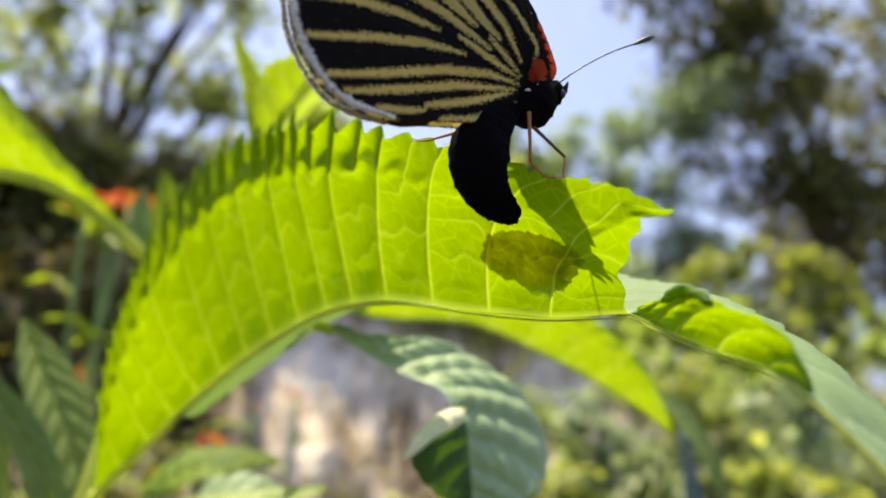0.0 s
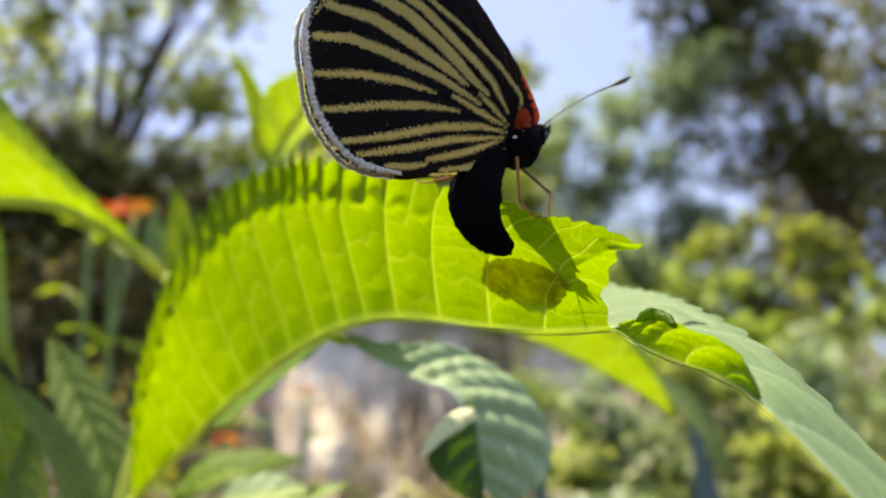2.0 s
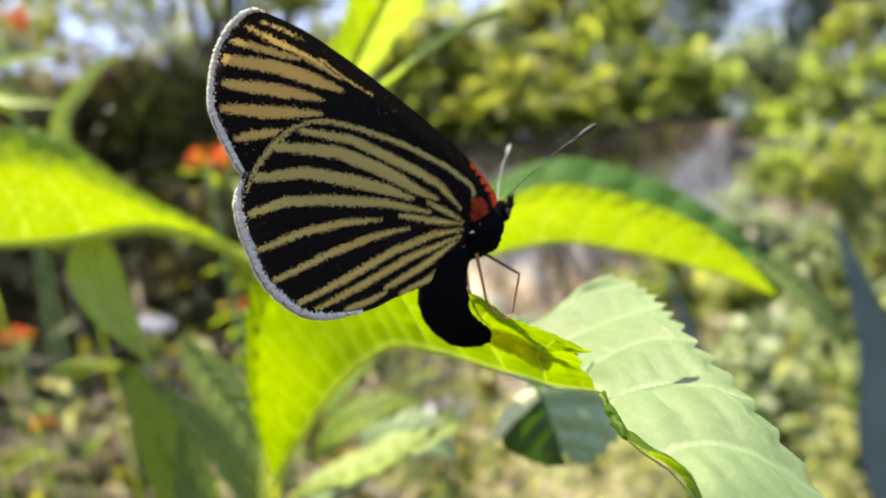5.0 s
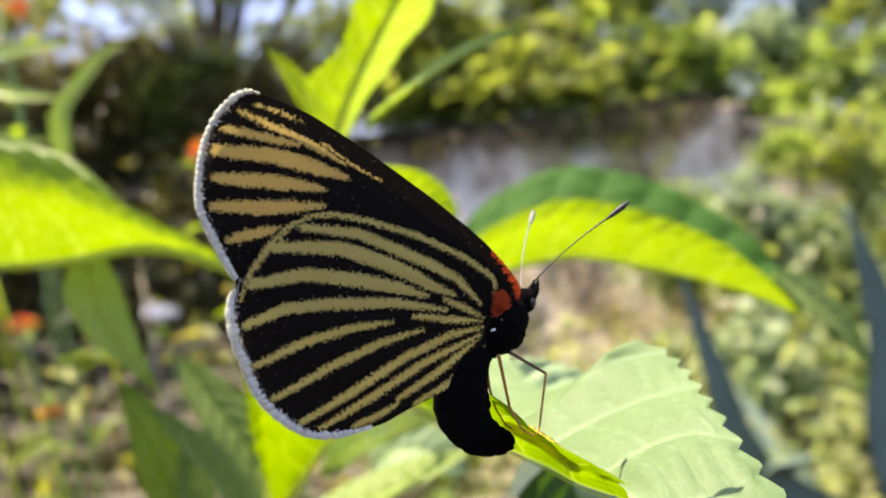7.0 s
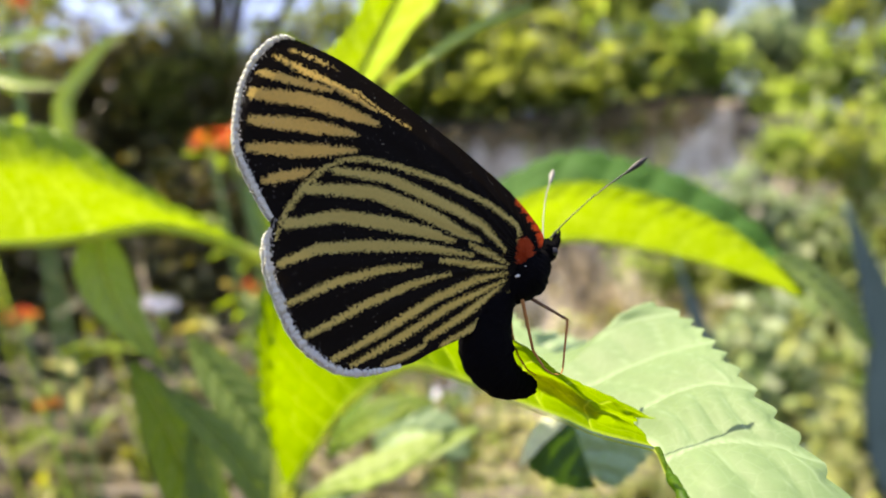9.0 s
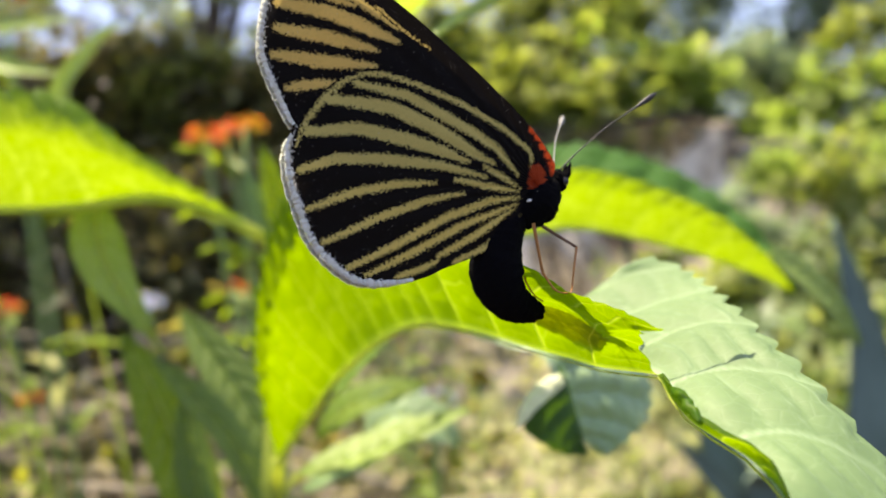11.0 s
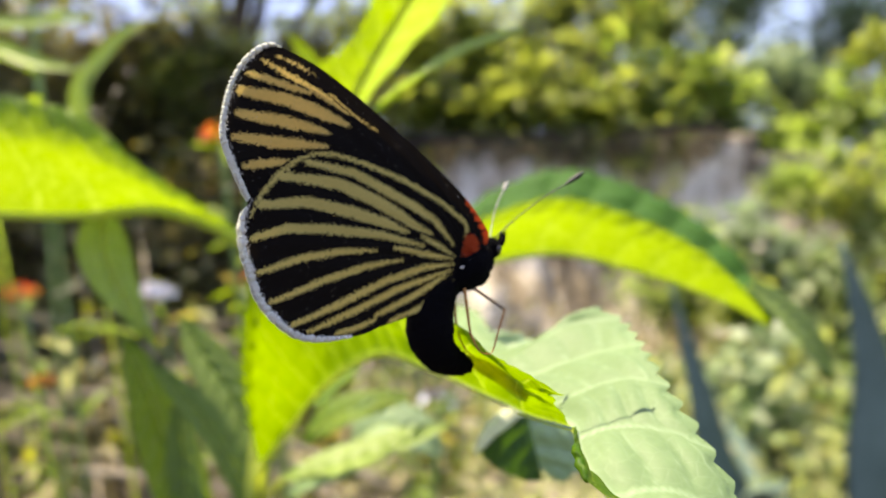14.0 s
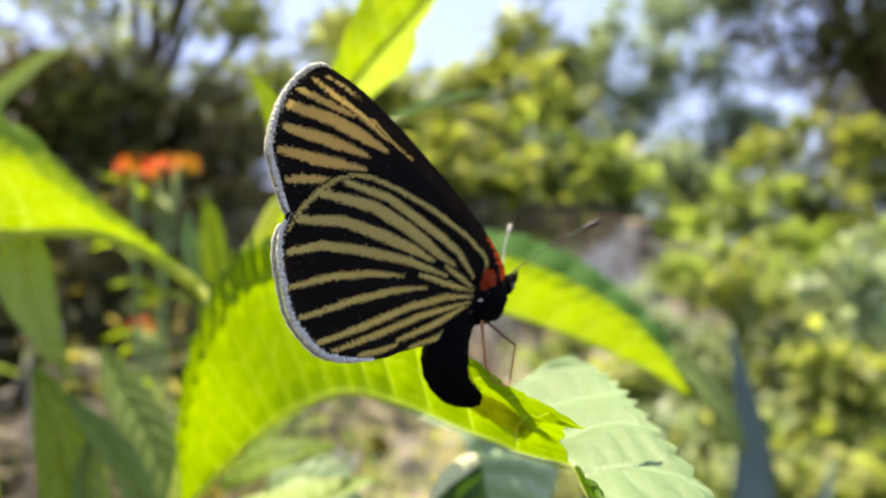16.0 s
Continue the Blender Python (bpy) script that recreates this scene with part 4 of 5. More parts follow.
simple_leaf(((-0.0821, 0.2858, -0.0676), (-0.0700, 0.2886, -0.0609), (-0.0557, 0.2912, -0.0639), (-0.0441, 0.2928, -0.0741)),
            0.0120, (0.1, -0.6, 0.8), shrub, LEAF_BLUE, label='shaded bluish leaf low on the shrub', fold=10, seed=35)
simple_leaf(((-0.1006, 0.2642, 0.0149), (-0.1021, 0.2646, 0.0280), (-0.1045, 0.2649, 0.0412), (-0.1078, 0.2650, 0.0526)),
            0.0056, (0.25, -0.9, 0.3), shrub, LEAF_MID, label='small upright lime leaf', fold=25, seed=36)
simple_leaf(((-0.1037, 0.2689, 0.0145), (-0.1103, 0.2687, 0.0281), (-0.1136, 0.2688, 0.0371), (-0.1152, 0.2689, 0.0456)),
            0.0058, (-0.4, -0.6, 0.6), shrub, LEAF_PALE, label='small pale leaf beside the stem', fold=20, seed=37)
simple_leaf(((-0.1515, 0.232, -0.0118), (-0.1417, 0.23, -0.0278), (-0.1334, 0.228, -0.0475), (-0.126, 0.226, -0.0689), (-0.1216, 0.224, -0.0881)),
            0.0105, (0.35, -0.85, 0.4), shrub, LEAF_MID, label='long dark green pointed leaf in shade', fold=10, seed=31, shape=(0.6, 0.6))
simple_leaf(((-0.1346, 0.222, -0.0185), (-0.1224, 0.221, -0.0298), (-0.1091, 0.22, -0.0436), (-0.0997, 0.219, -0.0592), (-0.0942, 0.218, -0.075)),
            0.0058, (-0.25, -0.35, 0.9), shrub, LEAF_SAGE, label='pale green pointed leaf folded along its rib', fold=24, seed=32, shape=(0.55, 0.7))
simple_leaf(((-0.1275, 0.228, -0.0316), (-0.1258, 0.227, -0.0473), (-0.1243, 0.226, -0.0669), (-0.1228, 0.225, -0.0846)),
            0.0072, (0.1, -0.8, 0.6), shrub, LEAF_SAGE, label='dull grey-green leaf underside', fold=8, seed=39, shape=(0.6, 0.6))
simple_leaf(((-0.1321, 0.24, -0.0059), (-0.1224, 0.238, -0.0197), (-0.1117, 0.236, -0.0345), (-0.1018, 0.234, -0.0508), (-0.0958, 0.232, -0.0632)),
            0.0088, (0.3, -0.55, 0.75), shrub, LEAF_SAGE, label='grey-green toothed leaf beside the stem', fold=12, seed=40, shape=(0.45, 0.7))
simple_leaf(((-0.0916, 0.262, -0.0604), (-0.0832, 0.262, -0.0545), (-0.0737, 0.262, -0.0468), (-0.0634, 0.262, -0.0418)),
            0.007, (0.1, -0.2, 0.95), shrub, LEAF_PALE, label='small pale leaf low on the shrub', fold=10, seed=41)
simple_leaf(((-0.0998, 0.258, -0.0804), (-0.0891, 0.258, -0.0737), (-0.0776, 0.258, -0.0694), (-0.0687, 0.258, -0.0668)),
            0.0085, (-0.1, -0.3, 0.93), shrub, LEAF_PALE, label='small rounded pale leaf low on the shrub', fold=8, seed=42, shape=(0.5, 0.5))
STEM_LINE = ((-0.0640, 0.2375, 0.0610), (-0.0671, 0.2375, 0.0534), (-0.0717, 0.2360, 0.0460), (-0.0783, 0.2360, 0.0309), (-0.0828, 0.2340, 0.0214), (-0.0850, 0.2010, -0.0500), (-0.0900, 0.2100, -0.1200), (-0.0900, 0.2100, -0.3000), (-0.0700, 0.2300, -0.6500), (-0.0500, 0.2500, -1.0050))
line = spline([vec(p) for p in STEM_LINE], 60)
tube("stem", line, [0.0024 + 0.0035 * i / 60 for i in range(61)], RIB, shrub, "pale green upright stem", sides=12)
def twig(points, r0, r1, label="thin green leaf stalk"):
    line = spline([vec(p) for p in points], 20)
    return tube("leaf_stalk", line, [r0 + (r1 - r0) * i / 20 for i in range(21)], RIB, shrub, label, sides=8)

twig(((-0.0980, 0.2379, 0.0187), (-0.0900, 0.2337, 0.0120), (-0.0844, 0.2287, 0.0010)), 0.0019, 0.0022)
twig(((-0.0795, 0.1924, -0.0438), (-0.0850, 0.2010, -0.0600), (-0.0890, 0.2090, -0.1000), (-0.0905, 0.2100, -0.2500)), 0.0018, 0.0024)
twig(((-0.0389, 0.2637, 0.0127), (-0.0512, 0.2565, 0.0142), (-0.0644, 0.2443, 0.0205), (-0.0773, 0.2340, 0.0235)), 0.0014, 0.0022)
twig(((-0.0231, 0.1527, 0.0024), (-0.0309, 0.1655, 0.0035), (-0.0440, 0.1857, 0.0015)) + ((-0.0830, 0.2020, -0.0450),), 0.0010, 0.0018)
twig(((-0.0905, 0.2333, -0.0639), (-0.0978, 0.2314, -0.0708), (-0.1042, 0.2294, -0.0829)) + ((-0.0890, 0.2130, -0.2500),), 0.0012, 0.0020)


# ---- ground, bank and wall ----
# soil colour is darkened to hold the shade the hedge would cast
SOIL = plain_material("soil_darkened_as_shaded", (0.014, 0.010, 0.006), (0.07, 0.05, 0.032), 0.92, 2.2, 0.6, 0.03)
EARTH = plain_material("dry_earth", (0.13, 0.11, 0.08), (0.38, 0.34, 0.27), 0.92, 2.6, 0.7, 0.03)


def streaked_material(name, tones):
    """A plastered wall stained in upright run-off streaks."""
    m, t, out = material(name)
    co = t.nodes.new("ShaderNodeTexCoord").outputs["Object"]
    squeeze = node(t, "ShaderNodeMapping", Scale=(4.2, 3.6, 0.9), Rotation=(0.0, radians(-16), 0.0))
    t.links.new(co, squeeze.inputs["Vector"])
    run = noise_tex(t, 1.0, 7, 0.72, coords=squeeze.outputs[0])
    grain = noise_tex(t, 22.0, 5, 0.7, coords=co)
    patch = noise_tex(t, 1.6, 3, coords=co)
    f = maths(t, "MULTIPLY_ADD", run, 0.95, maths(t, "MULTIPLY_ADD", grain, 0.35, maths(t, "MULTIPLY_ADD", patch, 0.7, -0.5)))
    col = ramp(t, f, tones)
    p = node(t, "ShaderNodeBsdfPrincipled", Roughness=0.92)
    p.inputs["Specular IOR Level"].default_value = 0.2
    t.links.new(col, p.inputs["Base Color"])
    t.links.new(bumped(t, f, 0.7, 0.03), p.inputs["Normal"])
    t.links.new(p.outputs[0], out.inputs[0])
    return m


STONE = streaked_material("weathered_wall", [(0.34, (0.105, 0.077, 0.046)), (0.43, (0.35, 0.28, 0.18)), (0.52, (0.64, 0.54, 0.40)), (0.62, (0.85, 0.77, 0.63))])
COPING = plain_material("dark_coping", (0.022, 0.016, 0.012), (0.07, 0.055, 0.04), 0.9, 8.0, 0.6, 0.01)
BARK = plain_material("grey_bark", (0.06, 0.05, 0.04), (0.17, 0.14, 0.11), 0.9, 9.0, 0.8, 0.02)
TWIG = plain_material("bleached_twig", (0.2, 0.16, 0.11), (0.5, 0.43, 0.32), 0.85, 60, 0.4, 0.002)
PETAL_RED = plain_material("red_petals", (0.75, 0.06, 0.03), (0.95, 0.2, 0.07), 0.55, 300, 0.2, 0.0005)
PETAL_ORANGE = plain_material("orange_petals", (0.9, 0.25, 0.01), (1.0, 0.45, 0.03), 0.55, 300, 0.2, 0.0005)
PETAL_WHITE = plain_material("white_petals", (0.8, 0.78, 0.8), (0.95, 0.94, 0.95), 0.5, 300, 0.2, 0.0005)
PETAL_YELLOW = plain_material("yellow_petals", (0.85, 0.5, 0.01), (0.95, 0.7, 0.04), 0.5, 300, 0.2, 0.0005)
AGAVE = plain_material("blue_grey_agave", (0.07, 0.11, 0.085), (0.17, 0.235, 0.18), 0.75, 14, 0.15, 0.003, spec=0.12)
LIME_TONES = [(0.02, 0.03, 0.008), (0.12, 0.17, 0.035), (0.26, 0.34, 0.09), (0.50, 0.57, 0.24), (0.26, 0.31, 0.16)]
OLIVE_TONES = [(0.025, 0.035, 0.010), (0.13, 0.16, 0.035), (0.28, 0.32, 0.07), (0.50, 0.54, 0.17), (0.26, 0.30, 0.13)]
TALL_TONES = [(0.025, 0.03, 0.012), (0.07, 0.085, 0.025), (0.14, 0.155, 0.05), (0.28, 0.29, 0.11), (0.16, 0.17, 0.09)]
# hedge tones, darkened to hold the shadows between its leaves
SHADED_TONES = [(0.02, 0.015, 0.008), (0.05, 0.045, 0.016), (0.10, 0.10, 0.03), (0.34, 0.33, 0.12), (0.28, 0.21, 0.15)]
WEED_TONES = [(0.012, 0.014, 0.005), (0.03, 0.04, 0.01), (0.08, 0.1, 0.02), (0.36, 0.38, 0.08), (0.5, 0.42, 0.28)]
GREY_TONES = [(0.04, 0.05, 0.02), (0.26, 0.32, 0.12), (0.52, 0.57, 0.26), (0.66, 0.66, 0.42), (0.36, 0.34, 0.18)]
BLUE_LEAVES = foliage_material("blue_green_foliage", [(0.09, 0.13, 0.07), (0.22, 0.29, 0.16), (0.36, 0.43, 0.26), (0.5, 0.55, 0.38), (0.3, 0.34, 0.2)], 0.35, through=(1.2, 1.4, 0.9))
PALE_LEAVES = foliage_material("sunlit_pale_foliage", [(0.015, 0.025, 0.008), (0.1, 0.16, 0.04), (0.34, 0.43, 0.2), (0.58, 0.63, 0.40), (0.24, 0.3, 0.16)], 0.5, through=(1.35, 1.35, 0.8))
LIME_LEAVES = foliage_material("lime_foliage", LIME_TONES, 0.6, through=(1.35, 1.5, 0.6))
OLIVE_LEAVES = foliage_material("olive_foliage", OLIVE_TONES, 0.55, through=(1.4, 1.45, 0.7))
TALL_LEAVES = foliage_material("tall_tree_foliage", TALL_TONES, 0.4, through=(1.4, 1.35, 0.7))
DARK_LEAVES = foliage_material("shade_toned_foliage", SHADED_TONES, 0.3, 0.35)
WEED_LEAVES = foliage_material("weed_foliage", WEED_TONES, 0.45)
DRY_LEAVES = foliage_material("dry_foliage", [(0.03, 0.02, 0.012), (0.09, 0.065, 0.035), (0.2, 0.15, 0.08), (0.34, 0.28, 0.15), (0.14, 0.15, 0.05)], 0.25, through=(1.2, 1.1, 0.7))
GREY_LEAVES = foliage_material("grey_green_foliage", GREY_TONES, 0.55, through=(1.5, 1.5, 0.8))


def structure(ob, label="", category=""):
    return tagged(ob, label, category, kind="structure")


def sheet(name, nx, ny, place, mat):
    verts = [place(i / nx, j / ny) for j in range(ny + 1) for i in range(nx + 1)]
    m = nx + 1
    faces = [(j * m + i, j * m + i + 1, (j + 1) * m + i + 1, (j + 1) * m + i) for j in range(ny) for i in range(nx)]
    return mesh_object(name, verts, faces, mat)


def warp(u):
    """Spreads even steps so that they crowd near the middle."""
    c = 2 * u - 1
    return math.copysign(abs(c) ** 3.2, c)


def ground_at(u, v):
    x, y = 130 * warp(u), 3 + 170 * warp(v)
    near = math.exp(-((x * x + (y - 3) ** 2) / 90))
    return Vector((x, y, 0.10 * near * noise.noise(Vector((x * 0.8, y * 0.8, 0))) + 0.03 * near * noise.noise(Vector((x * 4, y * 4, 3))) - 0.02))


structure(sheet("ground", 150, 150, ground_at, SOIL))


# added sheet of pale earth: bright ground set against the shade-dark soil
def pale_earth_at(u, v):
    x, y = -1.1 + 6.1 * u, 2.1 + 2.9 * v
    away = abs(2 * u - 1) ** 4 + abs(2 * v - 1) ** 4
    x, y = x + 0.5 * away * noise.noise(Vector((x * 0.9, y * 0.9, 11))), y + 0.5 * away * noise.noise(Vector((x * 0.9, y * 0.9, 23)))
    return Vector((x, y, 0.09 + 0.05 * noise.noise(Vector((x * 1.5, y * 1.5, 5))) + 0.02 * noise.noise(Vector((x * 9, y * 9, 2))) - 0.35 * max(0.0, abs(2 * v - 1) - 0.8)))


structure(sheet("pale_earth_sheet", 70, 40, pale_earth_at, EARTH))


def wall_face(u, v, x0, x1, y, z1, rough):
    """A closed, uneven upright face that leans back a little, streaked by run-off."""
    x = x0 + (x1 - x0) * u
    z = -0.1 + (z1 + 0.1) * v
    d = rough * noise.noise(Vector((x * 1.3, z * 1.6, 1.0))) + rough * 0.5 * noise.noise(Vector((x * 7, z * 1.8, 4.0))) + rough * 0.2 * noise.noise(Vector((x * 20, z * 12, 7.0)))
    return Vector((x, y + d + 0.75 * v, z))


def thick_wall(name, x0, x1, y, z1, depth, rough, mat, nx=90, nz=40):
    front = [wall_face(i / nx, j / nz, x0, x1, y, z1, rough) for j in range(nz + 1) for i in range(nx + 1)]
    m = nx + 1
    faces = [(j * m + i, j * m + i + 1, (j + 1) * m + i + 1, (j + 1) * m + i) for j in range(nz) for i in range(nx)]
    back = [Vector((p.x, y + depth, p.z)) for p in front]
    b = len(front)
    faces += [tuple(reversed([k + b for k in f])) for f in faces]
    rim = [i for i in range(m)] + [j * m + nx for j in range(1, nz + 1)] + [nz * m + i for i in range(nx - 1, -1, -1)] + [j * m for j in range(nz - 1, 0, -1)]
    faces += [(rim[k], rim[k] + b, rim[(k + 1) % len(rim)] + b, rim[(k + 1) % len(rim)]) for k in range(len(rim))]
    return structure(mesh_object(name, front + back, faces, mat))


thick_wall("wall", -2.6, 1.0, 4.45, 1.34, 1.25, 0.10, STONE)
thick_wall("earth_bank", 0.90, 6.0, 4.75, 1.22, 1.6, 0.16, EARTH)
thick_wall("earth_bank", -6.5, -1.7, 3.9, 1.26, 1.0, 0.16, EARTH)
bm = bmesh.new()
bmesh.ops.create_cube(bm, size=1.0, matrix=Matrix.Translation((-0.93, 5.40, 1.385)) @ Matrix.Diagonal((3.5, 0.58, 0.05, 1)))
bmesh.ops.subdivide_edges(bm, edges=bm.edges[:], cuts=14, use_grid_fill=True)
for v in bm.verts:
    v.co += Vector([noise.noise(v.co * 3 + Vector((k * 7, 0, 0))) for k in range(3)]) * Vector((0.03, 0.06, 0.025)).length * 0.5
me = bpy.data.meshes.new("wall_coping")
bm.to_mesh(me)
bm.free()
me.materials.append(COPING)
structure(new("wall_coping", me))


# ---- foliage ----
def leaf_soup(rng, spots, n, size, spread, stretch=2.2, droop=0.2):
    """Many small folded leaves in clumps round the given spots."""
    verts, faces = [], []
    for _ in range(n):
        c, r = spots[rng.randrange(len(spots))]
        p = c + Vector((rng.gauss(0, 1), rng.gauss(0, 1), rng.gauss(0, 0.8))) * r * spread
        s = size * rng.uniform(0.55, 1.35)
        way = Vector((rng.gauss(0, 1), rng.gauss(0, 1), rng.gauss(-droop, 0.6))).normalized()
        side = way.cross(Vector((rng.gauss(0, 0.5), rng.gauss(0, 0.5), 1))).normalized()
        up = side.cross(way)
        w = s / stretch
        b = len(verts)
        verts += [p, p + way * s * 0.45 + side * w * 0.5 + up * w * 0.18, p + way * s - up * s * 0.1, p + way * s * 0.45 - side * w * 0.5 + up * w * 0.18, p + way * s * 0.5]
        faces += [(b, b + 1, b + 4), (b + 1, b + 2, b + 4), (b + 2, b + 3, b + 4), (b + 3, b, b + 4)]
    return verts, faces


def clumps(rng, blobs, count, r):
    out = []
    for _ in range(count):
        c, rad = blobs[rng.randrange(len(blobs))]
        d = Vector((rng.gauss(0, 1), rng.gauss(0, 1), rng.gauss(0, 1))).normalized() * rng.random() ** 0.45
        out.append((Vector(c) + Vector((d.x * rad[0], d.y * rad[1], d.z * rad[2])), r * rng.uniform(0.6, 1.4)))
    return out


def plant(name, base, blobs, count, r, n, size, mat, stem_r, label, category, seed, stretch=2.2, group="", limbs=7, bark=None):
    """A tree or shrub: a trunk, limbs that reach into the crown, and a crown of small leaves with gaps."""
    rng = random.Random(seed)
    thing = empty_thing(name, (0, 0, 0), label, category, group)
    base = Vector(base)
    spots = clumps(rng, blobs, count, r)
    mid = sum((Vector(c) for c, _ in blobs), Vector()) / len(blobs)
    low = base + (mid - base) * 0.55 + Vector((rng.uniform(-0.05, 0.05), 0, 0))
    bend = base + (low - base) * 0.5 + Vector((rng.uniform(-1, 1), rng.uniform(-1, 1), 0)) * stem_r * 1.5
    tube("trunk" if stem_r > 0.03 else "stem", spline([base - Vector((0, 0, 0.06)), bend, low], 12), [stem_r * (1.25 - 0.055 * i) for i in range(13)], bark or BARK, thing, sides=9)
    for k in range(limbs):
        goal = spots[rng.randrange(len(spots))][0]
        start = base + (low - base) * rng.uniform(0.55, 1.0)
        knee = start + (goal - start) * 0.5 + Vector((0, 0, 0.1 * (goal - start).length))
        tube("limb" if stem_r > 0.03 else "branch", spline([start, knee, goal], 8), [stem_r * 0.5 * (1 - 0.1 * i) for i in range(9)], bark or BARK, thing, sides=6)
    v, f = leaf_soup(rng, spots, n, size, 0.55, stretch)
    mesh_object("crown", v, f, mat, thing, smooth=False)["kind"] = "stuff"
    return thing


# tall trees against the sky
plant("tree", (5.4, 9.6, 0), [((4.6, 9.5, 5.2), (1.5, 1.2, 1.3)), ((3.3, 9.3, 4.6), (1.1, 1.0, 1.0)), ((6.0, 9.5, 4.4), (1.3, 1.2, 1.5)), ((3.0, 9.2, 5.9), (1.1, 0.9, 0.9)), ((4.2, 9.2, 3.6), (0.9, 0.8, 0.6)), ((2.3, 9.4, 6.5), (0.8, 0.7, 0.6))],
      100, 0.40, 8500, 0.19, TALL_LEAVES, 0.12, "tall olive green tree with hanging crown against the sky", "tree", 1, limbs=12)
plant("tree", (7.0, 11.5, 0), [((6.6, 11.4, 5.0), (1.4, 1.2, 2.2)), ((7.8, 11.4, 3.4), (1.6, 1.2, 1.6)), ((5.2, 11.4, 3.4), (0.9, 0.9, 0.9))],
      70, 0.5, 6000, 0.21, TALL_LEAVES, 0.16, "tall dull green tree behind the bank", "tree", 2, limbs=9)
plant("tree", (2.2, 8.2, 0), [((1.75, 8.3, 3.9), (0.4, 0.4, 0.4)), ((2.3, 8.2, 4.1), (0.4, 0.4, 0.4)), ((2.2, 8.2, 3.1), (0.5, 0.4, 0.45)), ((2.5, 8.2, 2.4), (0.5, 0.4, 0.4))],
      60, 0.22, 3600, 0.12, BLUE_LEAVES, 0.031, "slender blue-green tree with thin foliage", "tree", 9, limbs=8)
plant("tree", (1.0, 8.0, 0), [((1.08, 8.1, 3.45), (0.28, 0.25, 0.4)), ((0.75, 7.8, 2.95), (0.4, 0.3, 0.3)), ((1.3, 8.0, 2.75), (0.4, 0.3, 0.3)), ((0.9, 7.8, 2.35), (0.5, 0.3, 0.3)), ((1.45, 8.0, 3.2), (0.2, 0.2, 0.3)), ((0.95, 7.9, 1.9), (0.4, 0.3, 0.35)), ((1.5, 8.0, 2.3), (0.4, 0.3, 0.4)), ((1.9, 8.1, 2.0), (0.4, 0.3, 0.4))],
      70, 0.17, 4600, 0.11, BLUE_LEAVES, 0.045, "slender blue-green tree, sky between its leaves", "tree", 10, limbs=11)
plant("tree", (0.4, 6.9, 0.3), [((0.35, 6.9, 2.35), (0.35, 0.3, 0.35)), ((0.75, 6.9, 2.0), (0.4, 0.3, 0.3)), ((0.0, 7.0, 2.1), (0.4, 0.3, 0.35))],
      34, 0.15, 2600, 0.10, GREY_LEAVES, 0.035, "small grey-green tree behind the wall", "tree", 11, limbs=9)
plant("tree", (0.0, 6.6, 0.3), [((0.05, 6.55, 2.55), (0.36, 0.3, 0.26)), ((0.38, 6.5, 2.3), (0.3, 0.3, 0.25)), ((-0.35, 6.6, 2.45), (0.32, 0.3, 0.3))],
      34, 0.13, 1900, 0.10, OLIVE_LEAVES, 0.03, "small dark green tree behind the wall", "tree", 13, limbs=9)
plant("tree", (1.7, 7.2, 0.3), [((1.4, 7.0, 1.95), (0.3, 0.3, 0.25)), ((1.8, 7.1, 1.75), (0.5, 0.3, 0.2))],
      34, 0.15, 2600, 0.10, BLUE_LEAVES, 0.035, "small bright green tree on the bank", "tree", 12, limbs=9)
plant("tree", (-2.75, 6.2, 0), [((-3.4, 6.2, 3.0), (1.1, 0.9, 0.9)), ((-2.2, 6.3, 3.3), (0.9, 0.8, 0.9)), ((-3.0, 6.0, 4.0), (1.3, 0.9, 0.8)), ((-4.6, 6.2, 2.8), (1.0, 0.9, 1.1)), ((-2.6, 6.0, 2.3), (1.3, 0.8, 0.5))],
      75, 0.20, 4600, 0.13, OLIVE_LEAVES, 0.075, "thin dark tree with open sky between its leaves", "tree", 3, limbs=14)
plant("tree", (-1.5, 7.4, 0), [((-1.7, 7.4, 2.7), (0.6, 0.6, 0.7)), ((-2.3, 7.2, 2.2), (0.8, 0.6, 0.6)), ((-1.0, 7.4, 2.15), (0.6, 0.6, 0.6)), ((-0.5, 7.6, 1.9), (0.5, 0.5, 0.5))],
      60, 0.26, 6500, 0.12, OLIVE_LEAVES, 0.05, "small green tree rising behind the wall", "tree", 4, limbs=9)
# added tree above the view, there to keep sun off the hedge
plant("tree", (-3.6, 3.6, 0), [((-2.9, 3.3, 4.4), (1.3, 1.1, 0.9)), ((-4.2, 3.6, 4.0), (1.2, 1.2, 1.0)), ((-2.3, 4.6, 4.6), (1.0, 0.9, 0.8))],
      44, 0.36, 4200, 0.16, DARK_LEAVES, 0.10, "added dark tree out of view that shades the hedge", "tree", 5, limbs=9)
plant("tree", (0.1, 6.8, 0.3), [((0.12, 6.8, 2.95), (0.34, 0.3, 0.34)), ((-0.20, 6.8, 2.65), (0.30, 0.3, 0.25)), ((0.26, 6.8, 3.45), (0.28, 0.3, 0.30)), ((0.45, 6.8, 2.7), (0.25, 0.25, 0.25))],
      40, 0.14, 1200, 0.14, OLIVE_LEAVES, 0.035, "leafy green tree rising above the wall", "tree", 14, limbs=9)
